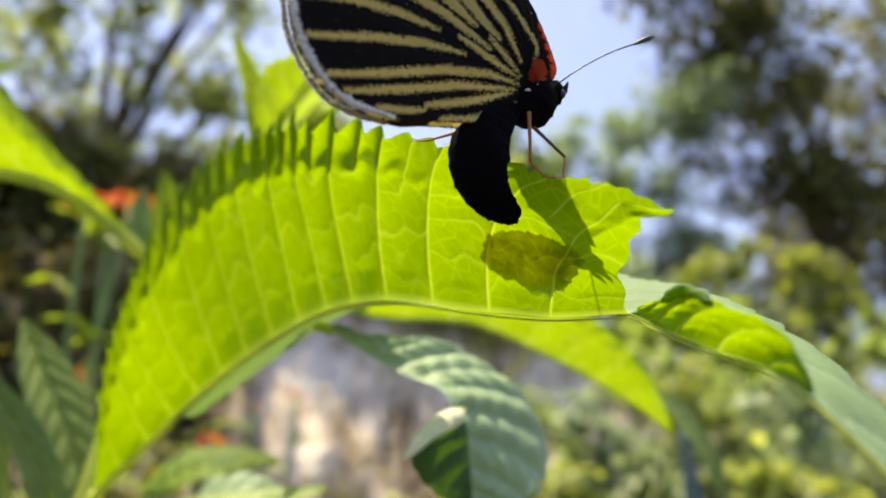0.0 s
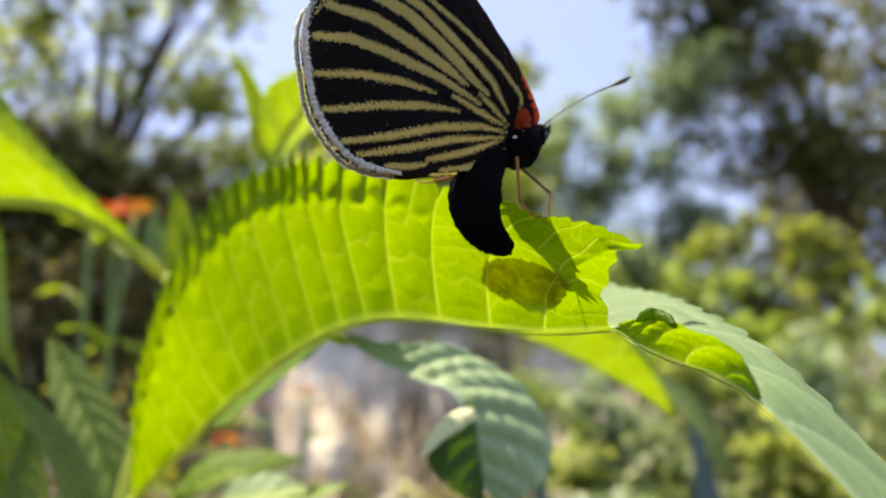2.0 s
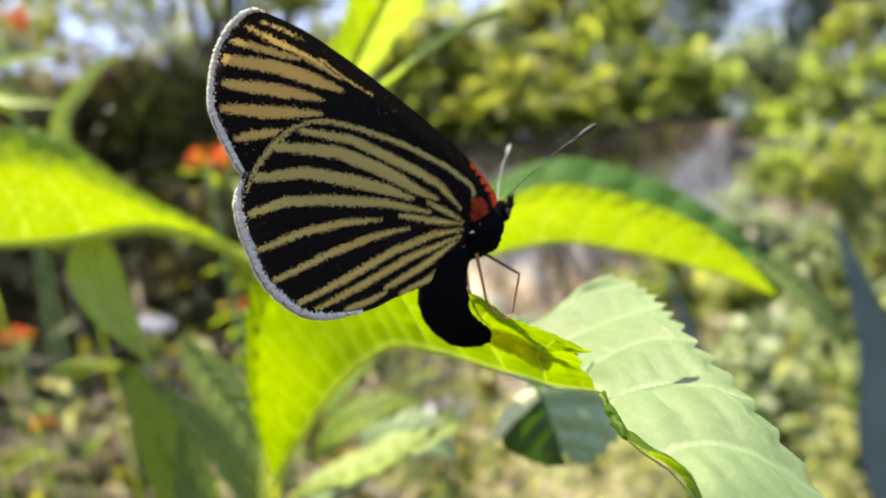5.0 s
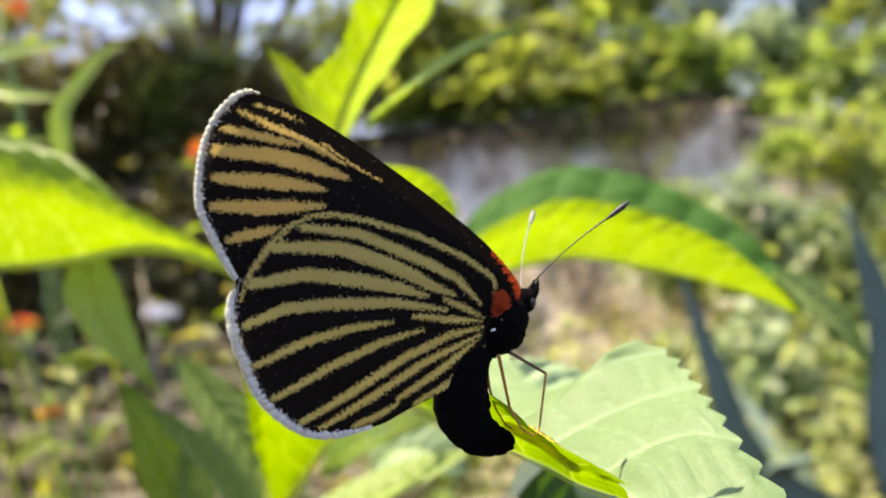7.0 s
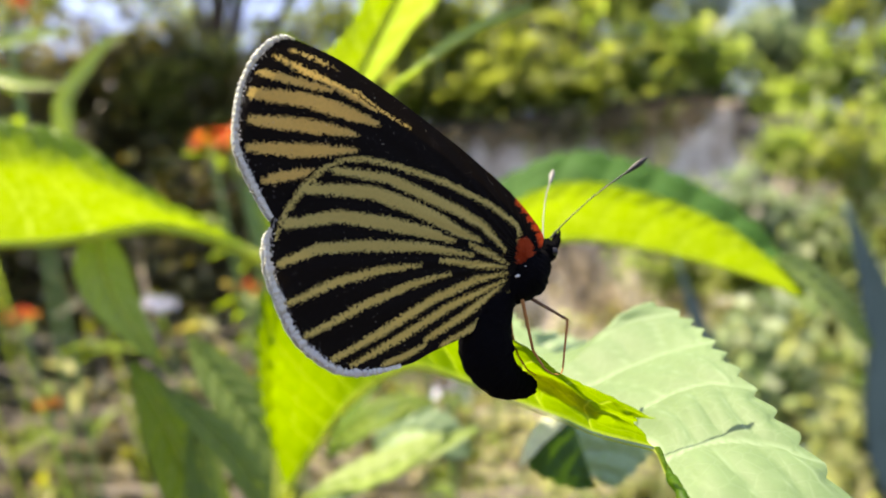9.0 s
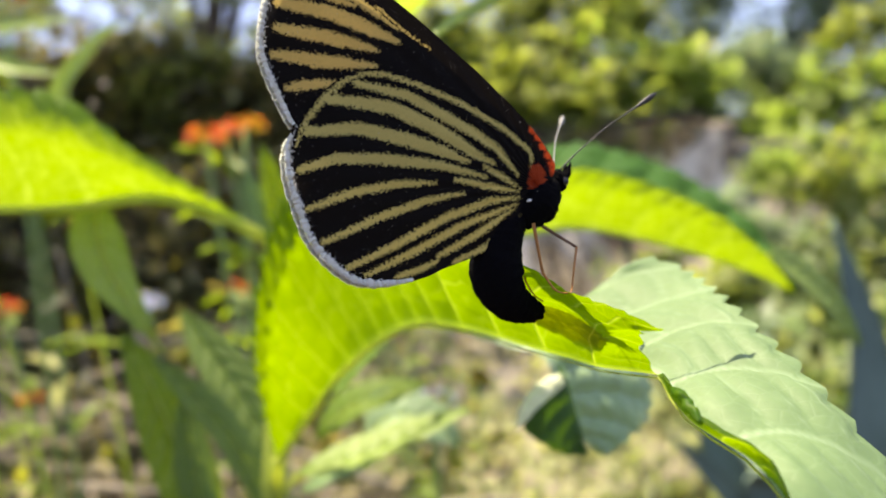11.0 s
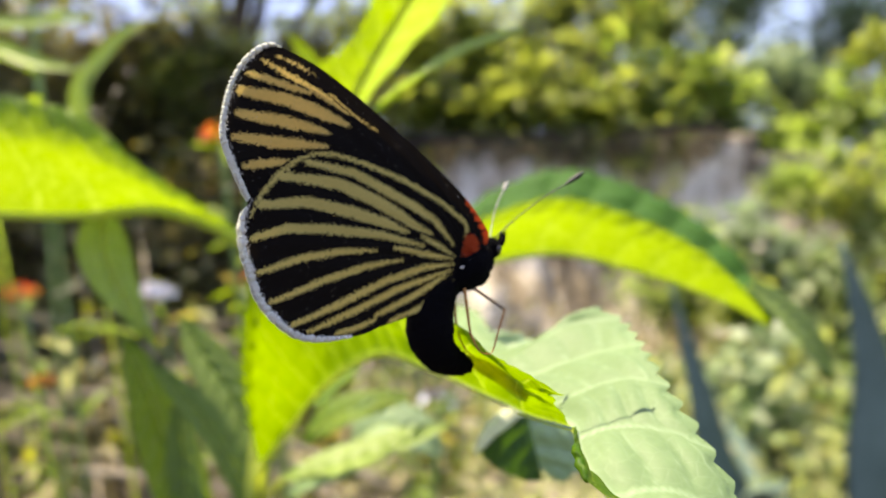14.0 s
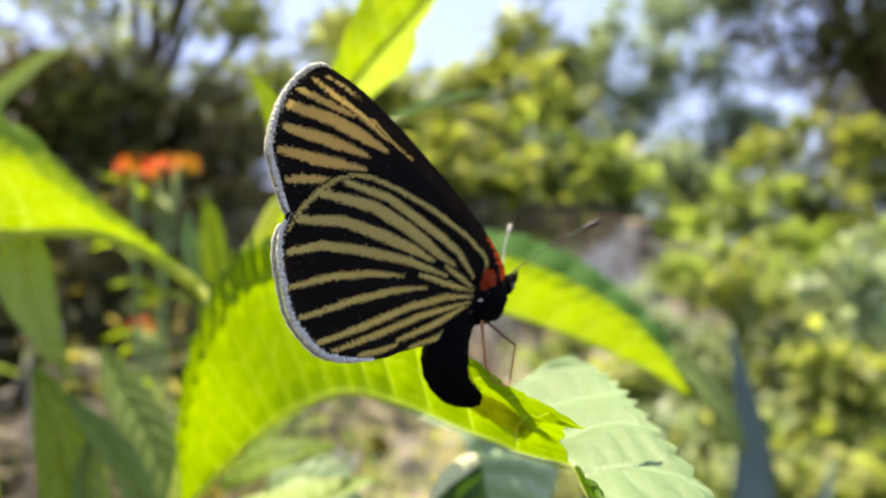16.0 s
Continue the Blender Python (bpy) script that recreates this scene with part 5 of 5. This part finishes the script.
plant("tree", (-2.99, 6.0, 0), [((-2.96, 6.0, 4.17), (0.5, 0.4, 0.4)), ((-3.46, 6.0, 3.77), (0.6, 0.4, 0.4)), ((-2.46, 6.1, 4.07), (0.5, 0.4, 0.5))],
      30, 0.20, 700, 0.12, OLIVE_LEAVES, 0.085, "bare-trunked tree with a sparse dark crown", "tree", 15, limbs=8)
for k, (x, z, h) in enumerate(((-3.4, 2.0, 0.40), (-2.95, 1.85, 0.34), (-2.55, 1.85, 0.28), (-2.15, 1.7, 0.24), (-3.8, 2.0, 0.45))):
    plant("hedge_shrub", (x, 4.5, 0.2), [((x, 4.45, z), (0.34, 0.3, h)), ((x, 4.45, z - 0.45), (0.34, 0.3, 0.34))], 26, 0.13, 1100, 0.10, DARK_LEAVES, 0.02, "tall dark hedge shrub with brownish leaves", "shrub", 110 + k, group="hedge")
# shrubs above the wall and on the bank
plant("shrub", (-0.45, 5.6, 0.4), [((-0.5, 5.5, 1.75), (0.45, 0.35, 0.4)), ((0.05, 5.6, 2.0), (0.4, 0.35, 0.5)), ((-0.1, 5.4, 1.5), (0.5, 0.3, 0.15))], 50, 0.15, 1500, 0.15, OLIVE_LEAVES, 0.03, "bushy green shrub growing above the wall", "shrub", 6)
plant("shrub", (0.3, 6.0, 0.4), [((0.4, 6.0, 2.0), (0.4, 0.3, 0.5)), ((0.2, 5.7, 1.55), (0.5, 0.3, 0.2)), ((0.8, 6.0, 1.6), (0.28, 0.3, 0.25))], 40, 0.15, 1500, 0.14, LIME_LEAVES, 0.03, "yellow-green shrub growing above the wall", "shrub", 7)
plant("shrub", (-1.3, 5.6, 0.4), [((-1.3, 5.5, 1.7), (0.5, 0.35, 0.4)), ((-0.9, 5.7, 2.1), (0.4, 0.3, 0.4))], 34, 0.15, 1400, 0.14, OLIVE_LEAVES, 0.03, "green shrub behind the wall", "shrub", 8)
plant("shrub", (-0.97, 5.75, 0.4), [((-0.97, 5.75, 1.59), (0.38, 0.3, 0.26)), ((-1.32, 5.75, 1.71), (0.34, 0.3, 0.24))], 34, 0.14, 1500, 0.12, OLIVE_LEAVES, 0.03, "olive green shrub behind the wall", "shrub", 16)
for k, (x, y, z, h, tone) in enumerate(((1.85, 6.2, 1.45, 0.6, 0), (2.35, 6.6, 1.75, 0.7, 1), (3.1, 6.8, 1.8, 0.8, 0), (1.35, 6.9, 1.35, 0.35, 0), (2.7, 5.6, 1.1, 0.55, 0), (3.6, 6.0, 1.3, 0.7, 1), (1.15, 5.9, 1.15, 0.25, 0), (4.3, 6.6, 1.7, 0.9, 0), (2.2, 5.4, 1.0, 0.4, 1))):
    plant("shrub", (x, y, 0.5), [((x, y, z), (0.4, 0.35, h)), ((x + 0.25, y - 0.1, z - 0.3), (0.35, 0.3, 0.35))], 32, 0.14, 1500, 0.13, (LIME_LEAVES, BLUE_LEAVES, OLIVE_LEAVES)[(tone + k) % 3], 0.025, "light green airy shrub on the bank", "shrub", 20 + k, group="shrubs on the bank")
for k, (x, y, z, h, tone) in enumerate(((1.25, 3.6, 0.62, 0.32, 1), (1.75, 3.9, 0.8, 0.4, 1), (1.5, 3.0, 0.45, 0.28, 0), (2.1, 3.3, 0.62, 0.4, 1), (0.98, 4.2, 0.95, 0.2, 0), (1.05, 3.2, 0.3, 0.2, 1), (2.3, 4.2, 0.95, 0.35, 1), (0.55, 4.25, 0.75, 0.12, 0), (1.35, 4.3, 1.0, 0.25, 0), (1.9, 2.6, 0.4, 0.3, 1), (2.6, 3.6, 0.8, 0.4, 0))):
    plant("bush", (x, y, 0.0), [((x, y, z), (0.26, 0.22, h)), ((x - 0.15, y - 0.1, z * 0.6), (0.24, 0.2, 0.22))], 26, 0.09, 1700, 0.06, (LIME_LEAVES, PALE_LEAVES)[tone], 0.012, "small light green bush on dry earth", "bush", 40 + k, group="bushes below the bank")
for k, (x, y, z, h) in enumerate(((0.62, 3.3, 0.42, 0.24), (0.95, 3.0, 0.55, 0.30), (0.50, 2.5, 0.34, 0.20), (1.20, 2.6, 0.62, 0.30), (0.80, 2.2, 0.36, 0.24), (0.75, 3.8, 0.72, 0.22), (1.15, 3.7, 0.85, 0.28), (0.30, 3.0, 0.28, 0.16), (1.45, 3.3, 0.80, 0.34), (0.98, 2.0, 0.46, 0.20))):
    plant("bush", (x, y, 0.0), [((x, y, z), (0.20, 0.18, h)), ((x + 0.10, y - 0.1, z * 0.55), (0.22, 0.18, 0.20))], 20, 0.085, 800, 0.085, (OLIVE_LEAVES, PALE_LEAVES, BLUE_LEAVES)[k % 3], 0.010, "leafy light green bush before the bank", "bush", 140 + k, group="bushes below the bank", stretch=1.7)
# hedge at the foot of the trees, its deep shade put into dark leaf colours
for k, (x, y, z, h) in enumerate(((-1.75, 3.3, 0.8, 0.55), (-2.4, 3.2, 0.85, 0.6), (-1.5, 3.7, 0.9, 0.45), (-3.1, 3.0, 0.8, 0.6), (-1.6, 4.3, 1.6, 0.35), (-2.4, 4.4, 1.6, 0.4), (-3.6, 4.3, 1.5, 0.5), (-4.4, 4.2, 1.4, 0.6), (-2.9, 4.5, 1.7, 0.4), (-3.9, 3.0, 1.0, 0.7))):
    plant("hedge_shrub", (x, y, 0.0), [((x, y, z), (0.4, 0.3, h)), ((x + 0.1, y, z * 0.5), (0.35, 0.3, 0.35))], 40, 0.13, 5200, 0.075, DARK_LEAVES, 0.02, "glossy hedge shrub, leaves coloured dark as deep shade", "shrub", 60 + k, group="hedge")

for k, c in enumerate(((-3.165, 3.884, 1.676), (-2.734, 4.284, 1.830), (-2.293, 4.370, 1.811), (-2.078, 4.608, 1.686), (-3.708, 3.984, 1.722))):
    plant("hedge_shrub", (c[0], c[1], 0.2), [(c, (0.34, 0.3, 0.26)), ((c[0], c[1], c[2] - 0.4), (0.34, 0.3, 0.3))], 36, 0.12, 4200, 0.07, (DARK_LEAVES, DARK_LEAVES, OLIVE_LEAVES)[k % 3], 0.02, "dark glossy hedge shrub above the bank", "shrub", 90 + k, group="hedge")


# ---- dry growth hanging down the wall ----
def hangings(name, x0, x1, count, longest, mat, label, seed):
    """Strands of dry creeper that hang from under the coping, with narrow leaves."""
    rng = random.Random(seed)
    verts, faces = [], []
    for _ in range(count):
        x = rng.uniform(x0, x1)
        ln = longest * rng.uniform(0.25, 1.0) * (0.55 + 0.45 * noise.noise(Vector((x * 2.3, seed, 0))))
        top = Vector((x, 5.10 - rng.uniform(0.0, 0.06), 1.36))
        sway = rng.gauss(-0.10, 0.07)
        line = [top + Vector((sway * j / 5, 0.02 * math.sin(j) - 0.54 * ln * j / 5, -ln * j / 5)) for j in range(6)]
        v, f = tube_data(line, [0.006 - 0.0008 * j for j in range(6)], 4)
        b = len(verts)
        verts += v
        faces += [tuple(j + b for j in q) for q in f]
        v, f = leaf_soup(rng, [(p, 0.035) for p in line], 7, 0.085, 0.5, 3.4, 1.4)
        b = len(verts)
        verts += v
        faces += [tuple(j + b for j in q) for q in f]
    return tagged(mesh_object(name, verts, faces, mat, smooth=False), label, "creeper", kind="stuff")


hangings("wall_creeper", -1.0, 0.78, 95, 0.30, DRY_LEAVES, "dry brown creeper hanging over the wall", 131)
hangings("wall_creeper", -0.4, 0.70, 26, 0.9, OLIVE_LEAVES, "thin green creeper trailing down the wall", 132)

# ---- weeds and flowers ----
def weeds(name, count, area, height, size, mat, label, seed, lean=0.25, per=9):
    """Loose garden weeds: stalks with leaves set along them, too many to count."""
    rng = random.Random(seed)
    verts, faces = [], []
    for _ in range(count):
        x, y = rng.uniform(area[0], area[1]), rng.uniform(area[2], area[3])
        h = height * rng.uniform(0.45, 1.0)
        top = Vector((x + rng.gauss(0, lean) * h, y + rng.gauss(0, lean) * h, h))
        base = Vector((x, y, -0.03))
        v, f = tube_data(spline([base, (base + top) * 0.5 + Vector((rng.gauss(0, 0.03), 0, 0.03)), top], 5), [0.0028 - 0.0003 * i for i in range(6)], 4)
        b = len(verts)
        verts += v
        faces += [tuple(i + b for i in q) for q in f]
        spots = [(base + (top - base) * rng.uniform(0.3, 1.0), 0.03) for _ in range(per)]
        v, f = leaf_soup(rng, spots, per, size, 0.5, 2.8, -0.2)
        b = len(verts)
        verts += v
        faces += [tuple(i + b for i in q) for q in f]
    return tagged(mesh_object(name, verts, faces, mat, smooth=False), label, "weeds", kind="stuff")


weeds("weeds", 140, (-1.35, -0.35, 1.05, 2.6), 0.90, 0.08, WEED_LEAVES, "tangled yellow-green garden weeds", 81)
weeds("weeds", 60, (-1.1, -0.3, 0.62, 1.1), 0.86, 0.055, WEED_LEAVES, "thin stalked weeds with small leaves", 82)
weeds("weeds", 330, (-0.9, 0.9, 1.3, 2.8), 0.55, 0.065, GREY_LEAVES, "low pale green weeds", 83)
weeds("weeds", 380, (-1.6, 3.4, 2.5, 4.5), 0.42, 0.075, WEED_LEAVES, "low weeds at the foot of the wall", 84)


weeds("dry_weeds", 210, (-1.3, -0.4, 1.0, 2.2), 0.70, 0.07, DRY_LEAVES, "withered brown weeds over dark soil", 85)


def twigs(count, area, low, high, label, seed):
    """Bleached dry twigs that lie criss-cross on the weeds."""
    rng = random.Random(seed)
    verts, faces = [], []
    for _ in range(count):
        p = Vector((rng.uniform(area[0], area[1]), rng.uniform(area[2], area[3]), rng.uniform(low, high)))
        way = Vector((rng.gauss(0, 1), rng.gauss(0, 0.5), rng.gauss(0, 0.35))).normalized() * rng.uniform(0.12, 0.35)
        line = spline([p - way, p + Vector((0, 0, rng.gauss(0, 0.03))), p + way], 8)
        v, f = tube_data(line, [0.0035 - 0.0002 * j for j in range(9)], 5)
        b = len(verts)
        verts += v
        faces += [tuple(j + b for j in q) for q in f]
    return tagged(mesh_object("dry_twigs", verts, faces, TWIG), label, "twigs", kind="stuff")


twigs(80, (-1.25, -0.4, 0.9, 1.7), 0.30, 0.78, "bleached dry twigs lying among the weeds", 86)


def flower_head(thing, at, r, mats, n, seed, petals=5):
    """A rounded head of small five-petalled florets."""
    rng = random.Random(seed)
    for k in range(n):
        d = Vector((rng.gauss(0, 1), rng.gauss(0, 0.7), abs(rng.gauss(0, 0.7)) - 0.15)).normalized()
        c = Vector(at) + Vector((d.x, d.y, d.z * 0.65)) * r
        s = r * 0.42
        side = d.orthogonal().normalized()
        up = d.cross(side)
        verts, faces = [c - d * s * 0.5], []
        for q in range(petals):
            a = 2 * math.pi * q / petals
            w = side * math.cos(a) + up * math.sin(a)
            x = side * -math.sin(a) + up * math.cos(a)
            b = len(verts)
            verts += [c + w * s * 0.55 + x * s * 0.32, c + w * s + d * s * 0.35, c + w * s * 0.55 - x * s * 0.32]
            faces += [(0, b, b + 1), (0, b + 1, b + 2)]
        mesh_object("floret", verts, faces, mats[k % len(mats)], thing, smooth=False)


def flower_plant(top, label, category, mats, r, n, seed, leaf_mat=None, leaves=5, stem=0.0026, group=""):
    rng = random.Random(seed)
    top = Vector(top)
    thing = empty_thing("flower", (top.x, top.y, 0), label, category, group)
    base = Vector((rng.uniform(-0.06, 0.06), rng.uniform(0, 0.1), 0.0))
    tip = Vector((0, 0, top.z))
    line = spline([base - Vector((0, 0, 0.05)), (base + tip) * 0.5 + Vector((rng.uniform(-0.03, 0.03), 0, 0)), tip], 24)
    tube("stalk", line, [stem] * 25, STEM, thing, sides=7)
    flower_head(thing, tip, r, mats, n, seed)
    for k in range(leaves):
        p = line[23 - 2 * k - rng.randrange(2)]
        a = rng.uniform(0, 6.28)
        way = Vector((math.cos(a), math.sin(a) * 0.6, rng.uniform(-0.1, 0.5))).normalized()
        ln = rng.uniform(0.05, 0.09)
        rib = spline([p, p + way * ln * 0.5 + Vector((0, 0, 0.008)), p + way * ln - Vector((0, 0, 0.01))], 12)
        side = way.cross(Vector((0, 0, 1))).normalized()
        ed = [[q + side * sg * 0.009 * math.sin(math.pi * min(1, 0.04 + i / 12)) + Vector((0, 0, 0.003)) for i, q in enumerate(rib)] for sg in (1, -1)]
        v, f, nr = joined(*[half_blade(rib, e, 5, 0.5, 0.0004, 1, 0.0, Vector((0, 0, 1)), across=4, seed=k) for e in ed])
        mesh_object("leaf", v, f, leaf_mat or LEAF_MID, thing, floats={"vein": nr})
    return thing


RED_MIX = (PETAL_ORANGE, PETAL_RED, PETAL_RED, PETAL_ORANGE)
flower_plant((-0.374, 0.746, 1.101), "red and orange milkweed flower head on a stalk", "flower", (PETAL_ORANGE, PETAL_RED, PETAL_YELLOW, PETAL_ORANGE), 0.020, 17, 101, group="milkweed flowers")
flower_plant((-0.331, 0.751, 1.107), "orange milkweed flower head on a stalk", "flower", (PETAL_ORANGE, PETAL_YELLOW, PETAL_RED), 0.020, 16, 102, group="milkweed flowers")
flower_plant((-0.364, 0.777, 1.104), "red milkweed flower head on a stalk", "flower", (PETAL_RED, PETAL_ORANGE), 0.018, 12, 103, group="milkweed flowers")
flower_plant((-0.488, 1.027, 0.908), "small red flower head among weeds", "flower", RED_MIX, 0.015, 9, 104, group="milkweed flowers")
flower_plant((-0.875, 1.031, 0.890), "small red flower head among weeds", "flower", RED_MIX, 0.022, 10, 105, group="milkweed flowers")
flower_plant((-0.846, 1.025, 0.751), "small orange flower head among weeds", "flower", RED_MIX, 0.016, 9, 106, group="milkweed flowers")
flower_plant((-0.506, 1.101, 0.894), "small orange flower head among weeds", "flower", RED_MIX, 0.013, 8, 107, group="milkweed flowers")
flower_plant((-0.643, 0.805, 1.295), "red flower head held above the weeds", "flower", (PETAL_RED, PETAL_ORANGE, PETAL_RED), 0.022, 12, 108, group="milkweed flowers")
flower_plant((-0.658, 0.824, 1.311), "red and orange flower head above the weeds", "flower", RED_MIX, 0.025, 12, 109, group="milkweed flowers")
flower_plant((-0.315, 1.127, 0.836), "small red flower head among weeds", "flower", RED_MIX, 0.016, 9, 110, group="milkweed flowers")
flower_plant((-0.295, 1.131, 0.814), "small red flower head among weeds", "flower", (PETAL_RED, PETAL_ORANGE), 0.012, 7, 111, group="milkweed flowers")
flower_plant((-0.222, 1.220, 0.911), "small orange flower head among weeds", "flower", RED_MIX, 0.013, 8, 112, group="milkweed flowers")
flower_plant((-0.281, 1.222, 0.885), "small red flower head among weeds", "flower", (PETAL_RED, PETAL_ORANGE), 0.010, 7, 113, group="milkweed flowers")
flower_plant((-0.432, 0.903, 0.812), "small yellow flower among weeds", "flower", (PETAL_YELLOW,), 0.013, 8, 114)
flower_plant((-0.177, 1.243, 0.708), "small yellow flower below the leaf", "flower", (PETAL_YELLOW, PETAL_ORANGE), 0.012, 8, 115)
flower_plant((-0.717, 1.162, 0.876), "white flower with small round petals", "flower", (PETAL_WHITE,), 0.026, 14, 116)
flower_plant((-0.166, 0.842, 0.789), "pale papery flower head", "flower", (PETAL_WHITE, LEAF_PALE), 0.020, 12, 117)


def blade_plant(name, blades, mat, label, category, thick, base, facing=(0.15, -1, 0.2)):
    """A plant of long single blades, each bowed and pointed, rising from one base."""
    thing = empty_thing(name, base, label, category)
    for pts_, w in blades:
        line = spline([Vector(p) - Vector(base) for p in pts_], 30)
        verts, faces = [], []
        for i, p in enumerate(line):
            s = i / 30
            t = (line[min(i + 1, 30)] - line[max(i - 1, 0)]).normalized()
            side = t.cross(Vector(facing)).normalized()
            nn = side.cross(t)
            ww = w * min(1.0, 0.55 + 1.2 * s) * max(0.02, 1 - s ** 3.0) if thick > 0.002 else w * math.sin(math.pi * max(0.0, (s - 0.62) / 0.38)) ** 0.8 + 0.0012 * (1 - s) + 0.0004
            for k in range(9):
                a = -1 + 2 * k / 8
                verts.append(p + side * a * ww + nn * (0.35 * ww * a * a))
            for k in range(9 if thick > 0.002 else 0):
                a = 1 - 2 * k / 8
                verts.append(p + side * a * ww * 0.98 + nn * (0.35 * ww * a * a - thick * (1 - a * a) - 0.0003))
        if thick > 0.002:
            m = 18
            faces = [(i * m + k, i * m + (k + 1) % m, (i + 1) * m + (k + 1) % m, (i + 1) * m + k) for i in range(30) for k in range(m)]
            faces += [tuple(range(m - 1, -1, -1)), tuple(30 * m + k for k in range(m))]
        else:
            faces = [(i * 9 + k, i * 9 + k + 1, (i + 1) * 9 + k + 1, (i + 1) * 9 + k) for i in range(30) for k in range(8)]
        floats = {"vein": [0.0] * len(verts)}
        mesh_object("leaf", verts, faces, mat, thing, floats=floats)
    return thing


AG = (0.55, 1.35, 0.0)
blade_plant("agave", [
    ([AG, (0.50, 1.25, 0.35), (0.218, 1.157, 0.566), (0.160, 1.131, 0.745), (0.125, 1.137, 0.893)], 0.034),
    ([AG, (0.75, 1.30, 0.35), (0.412, 1.142, 0.565), (0.399, 1.157, 0.767), (0.362, 1.166, 0.953)], 0.058),
    ([AG, (0.60, 1.15, 0.25), (0.224, 1.066, 0.594), (0.247, 0.973, 0.657)], 0.045),
    ([AG, (0.45, 1.10, 0.25), (0.179, 1.057, 0.604), (0.102, 0.997, 0.702)], 0.03),
    ([AG, (0.85, 1.45, 0.3), (1.1, 1.4, 0.5), (0.584, 1.122, 0.808)], 0.04),
    ([AG, (0.65, 1.6, 0.35), (0.8, 1.8, 0.62)], 0.045),
    ([AG, (0.4, 1.6, 0.3), (0.3, 1.85, 0.5)], 0.045)],
    AGAVE, "blue-grey agave with stiff pointed leaves", "agave", 0.012, AG)
GB = (-0.52, 0.78, 0.0)
blade_plant("tall_grass", [
    ([GB, (-0.62, 0.70, 0.7), (-0.520, 0.560, 1.180), (-0.4425, 0.55, 1.1834), (-0.4059, 0.55, 1.1851), (-0.3729, 0.55, 1.1853)], 0.0085),
    ([GB, (-0.44, 0.66, 0.7), (-0.3972, 0.55, 1.0844), (-0.3961, 0.55, 1.1115), (-0.3911, 0.55, 1.1334), (-0.3703, 0.55, 1.1533), (-0.3502, 0.55, 1.1707), (-0.3308, 0.55, 1.1782)], 0.0105),
    ([GB, (-0.60, 0.72, 0.7), (-0.500, 0.560, 1.166), (-0.4323, 0.55, 1.1507), (-0.3921, 0.55, 1.1434)], 0.0080),
    ([GB, (-0.58, 0.72, 0.7), (-0.490, 0.560, 1.118), (-0.4389, 0.55, 1.1105), (-0.4071, 0.55, 1.1135)], 0.0085)],
    LEAF_BRIGHT, "yellow-green long bladed grass", "grass", 0.0008, GB, facing=(0.1, -0.75, 0.65))


def motions():
    """The feelers sway; all else rests."""
    def aim(base, way):
        return Matrix.Translation(mm(*base)) @ Vector(way).to_track_quat("X", "Z").to_matrix().to_4x4()
    walk(antenna_near, [(t, aim((5.6, 2.9, -1.6), w)) for t, *w in FEELER_NEAR])
    walk(antenna_far, [(t, aim((5.4, 3.0, -2.4), w)) for t, *w in FEELER_FAR])


FEELER_NEAR = [(0.0, 0.778, 0.605, 0.173), (0.5, 0.781, 0.605, 0.154), (1.0, 0.758, 0.615, 0.220), (1.5, 0.782, 0.594, 0.188), (2.0, 0.786, 0.583, 0.208), (2.5, 0.781, 0.579, 0.234), (3.0, 0.779, 0.572, 0.256), (3.5, 0.790, 0.542, 0.288), (4.0, 0.794, 0.534, 0.290), (4.5, 0.781, 0.523, 0.341), (5.0, 0.790, 0.540, 0.290), (7.5, 0.807, 0.545, 0.230), (8.0, 0.846, 0.518, 0.129), (8.5, 0.829, 0.523, 0.201), (11.0, 0.815, 0.545, 0.196), (11.5, 0.809, 0.560, 0.181), (12.0, 0.817, 0.545, 0.188), (12.5, 0.847, 0.528, 0.062), (13.0, 0.825, 0.541, 0.164), (13.5, 0.856, 0.514, 0.059), (14.0, 0.827, 0.545, 0.137), (14.5, 0.857, 0.510, 0.072), (15.0, 0.837, 0.529, 0.138), (15.5, 0.801, 0.535, 0.267), (16.0, 0.800, 0.537, 0.268)]
FEELER_FAR = [(0.0, 0.551, 0.510, -0.660), (0.5, 0.551, 0.510, -0.660), (1.0, 0.536, 0.490, -0.688), (1.5, 0.539, 0.471, -0.699), (2.0, 0.551, 0.490, -0.675), (2.5, 0.581, 0.493, -0.648), (3.5, 0.532, 0.561, -0.634), (4.0, 0.562, 0.579, -0.590), (4.5, 0.537, 0.571, -0.620), (5.0, 0.532, 0.558, -0.636), (7.5, 0.535, 0.579, -0.616), (8.0, 0.551, 0.530, -0.644), (8.5, 0.538, 0.562, -0.628), (11.0, 0.547, 0.532, -0.646), (11.5, 0.548, 0.551, -0.629), (12.0, 0.538, 0.528, -0.657), (12.5, 0.527, 0.559, -0.640), (13.0, 0.513, 0.564, -0.647), (13.5, 0.536, 0.532, -0.655), (14.0, 0.529, 0.540, -0.654), (14.5, 0.534, 0.533, -0.656), (15.0, 0.517, 0.543, -0.661), (15.5, 0.541, 0.563, -0.625), (16.0, 0.522, 0.550, -0.652)]
motions()
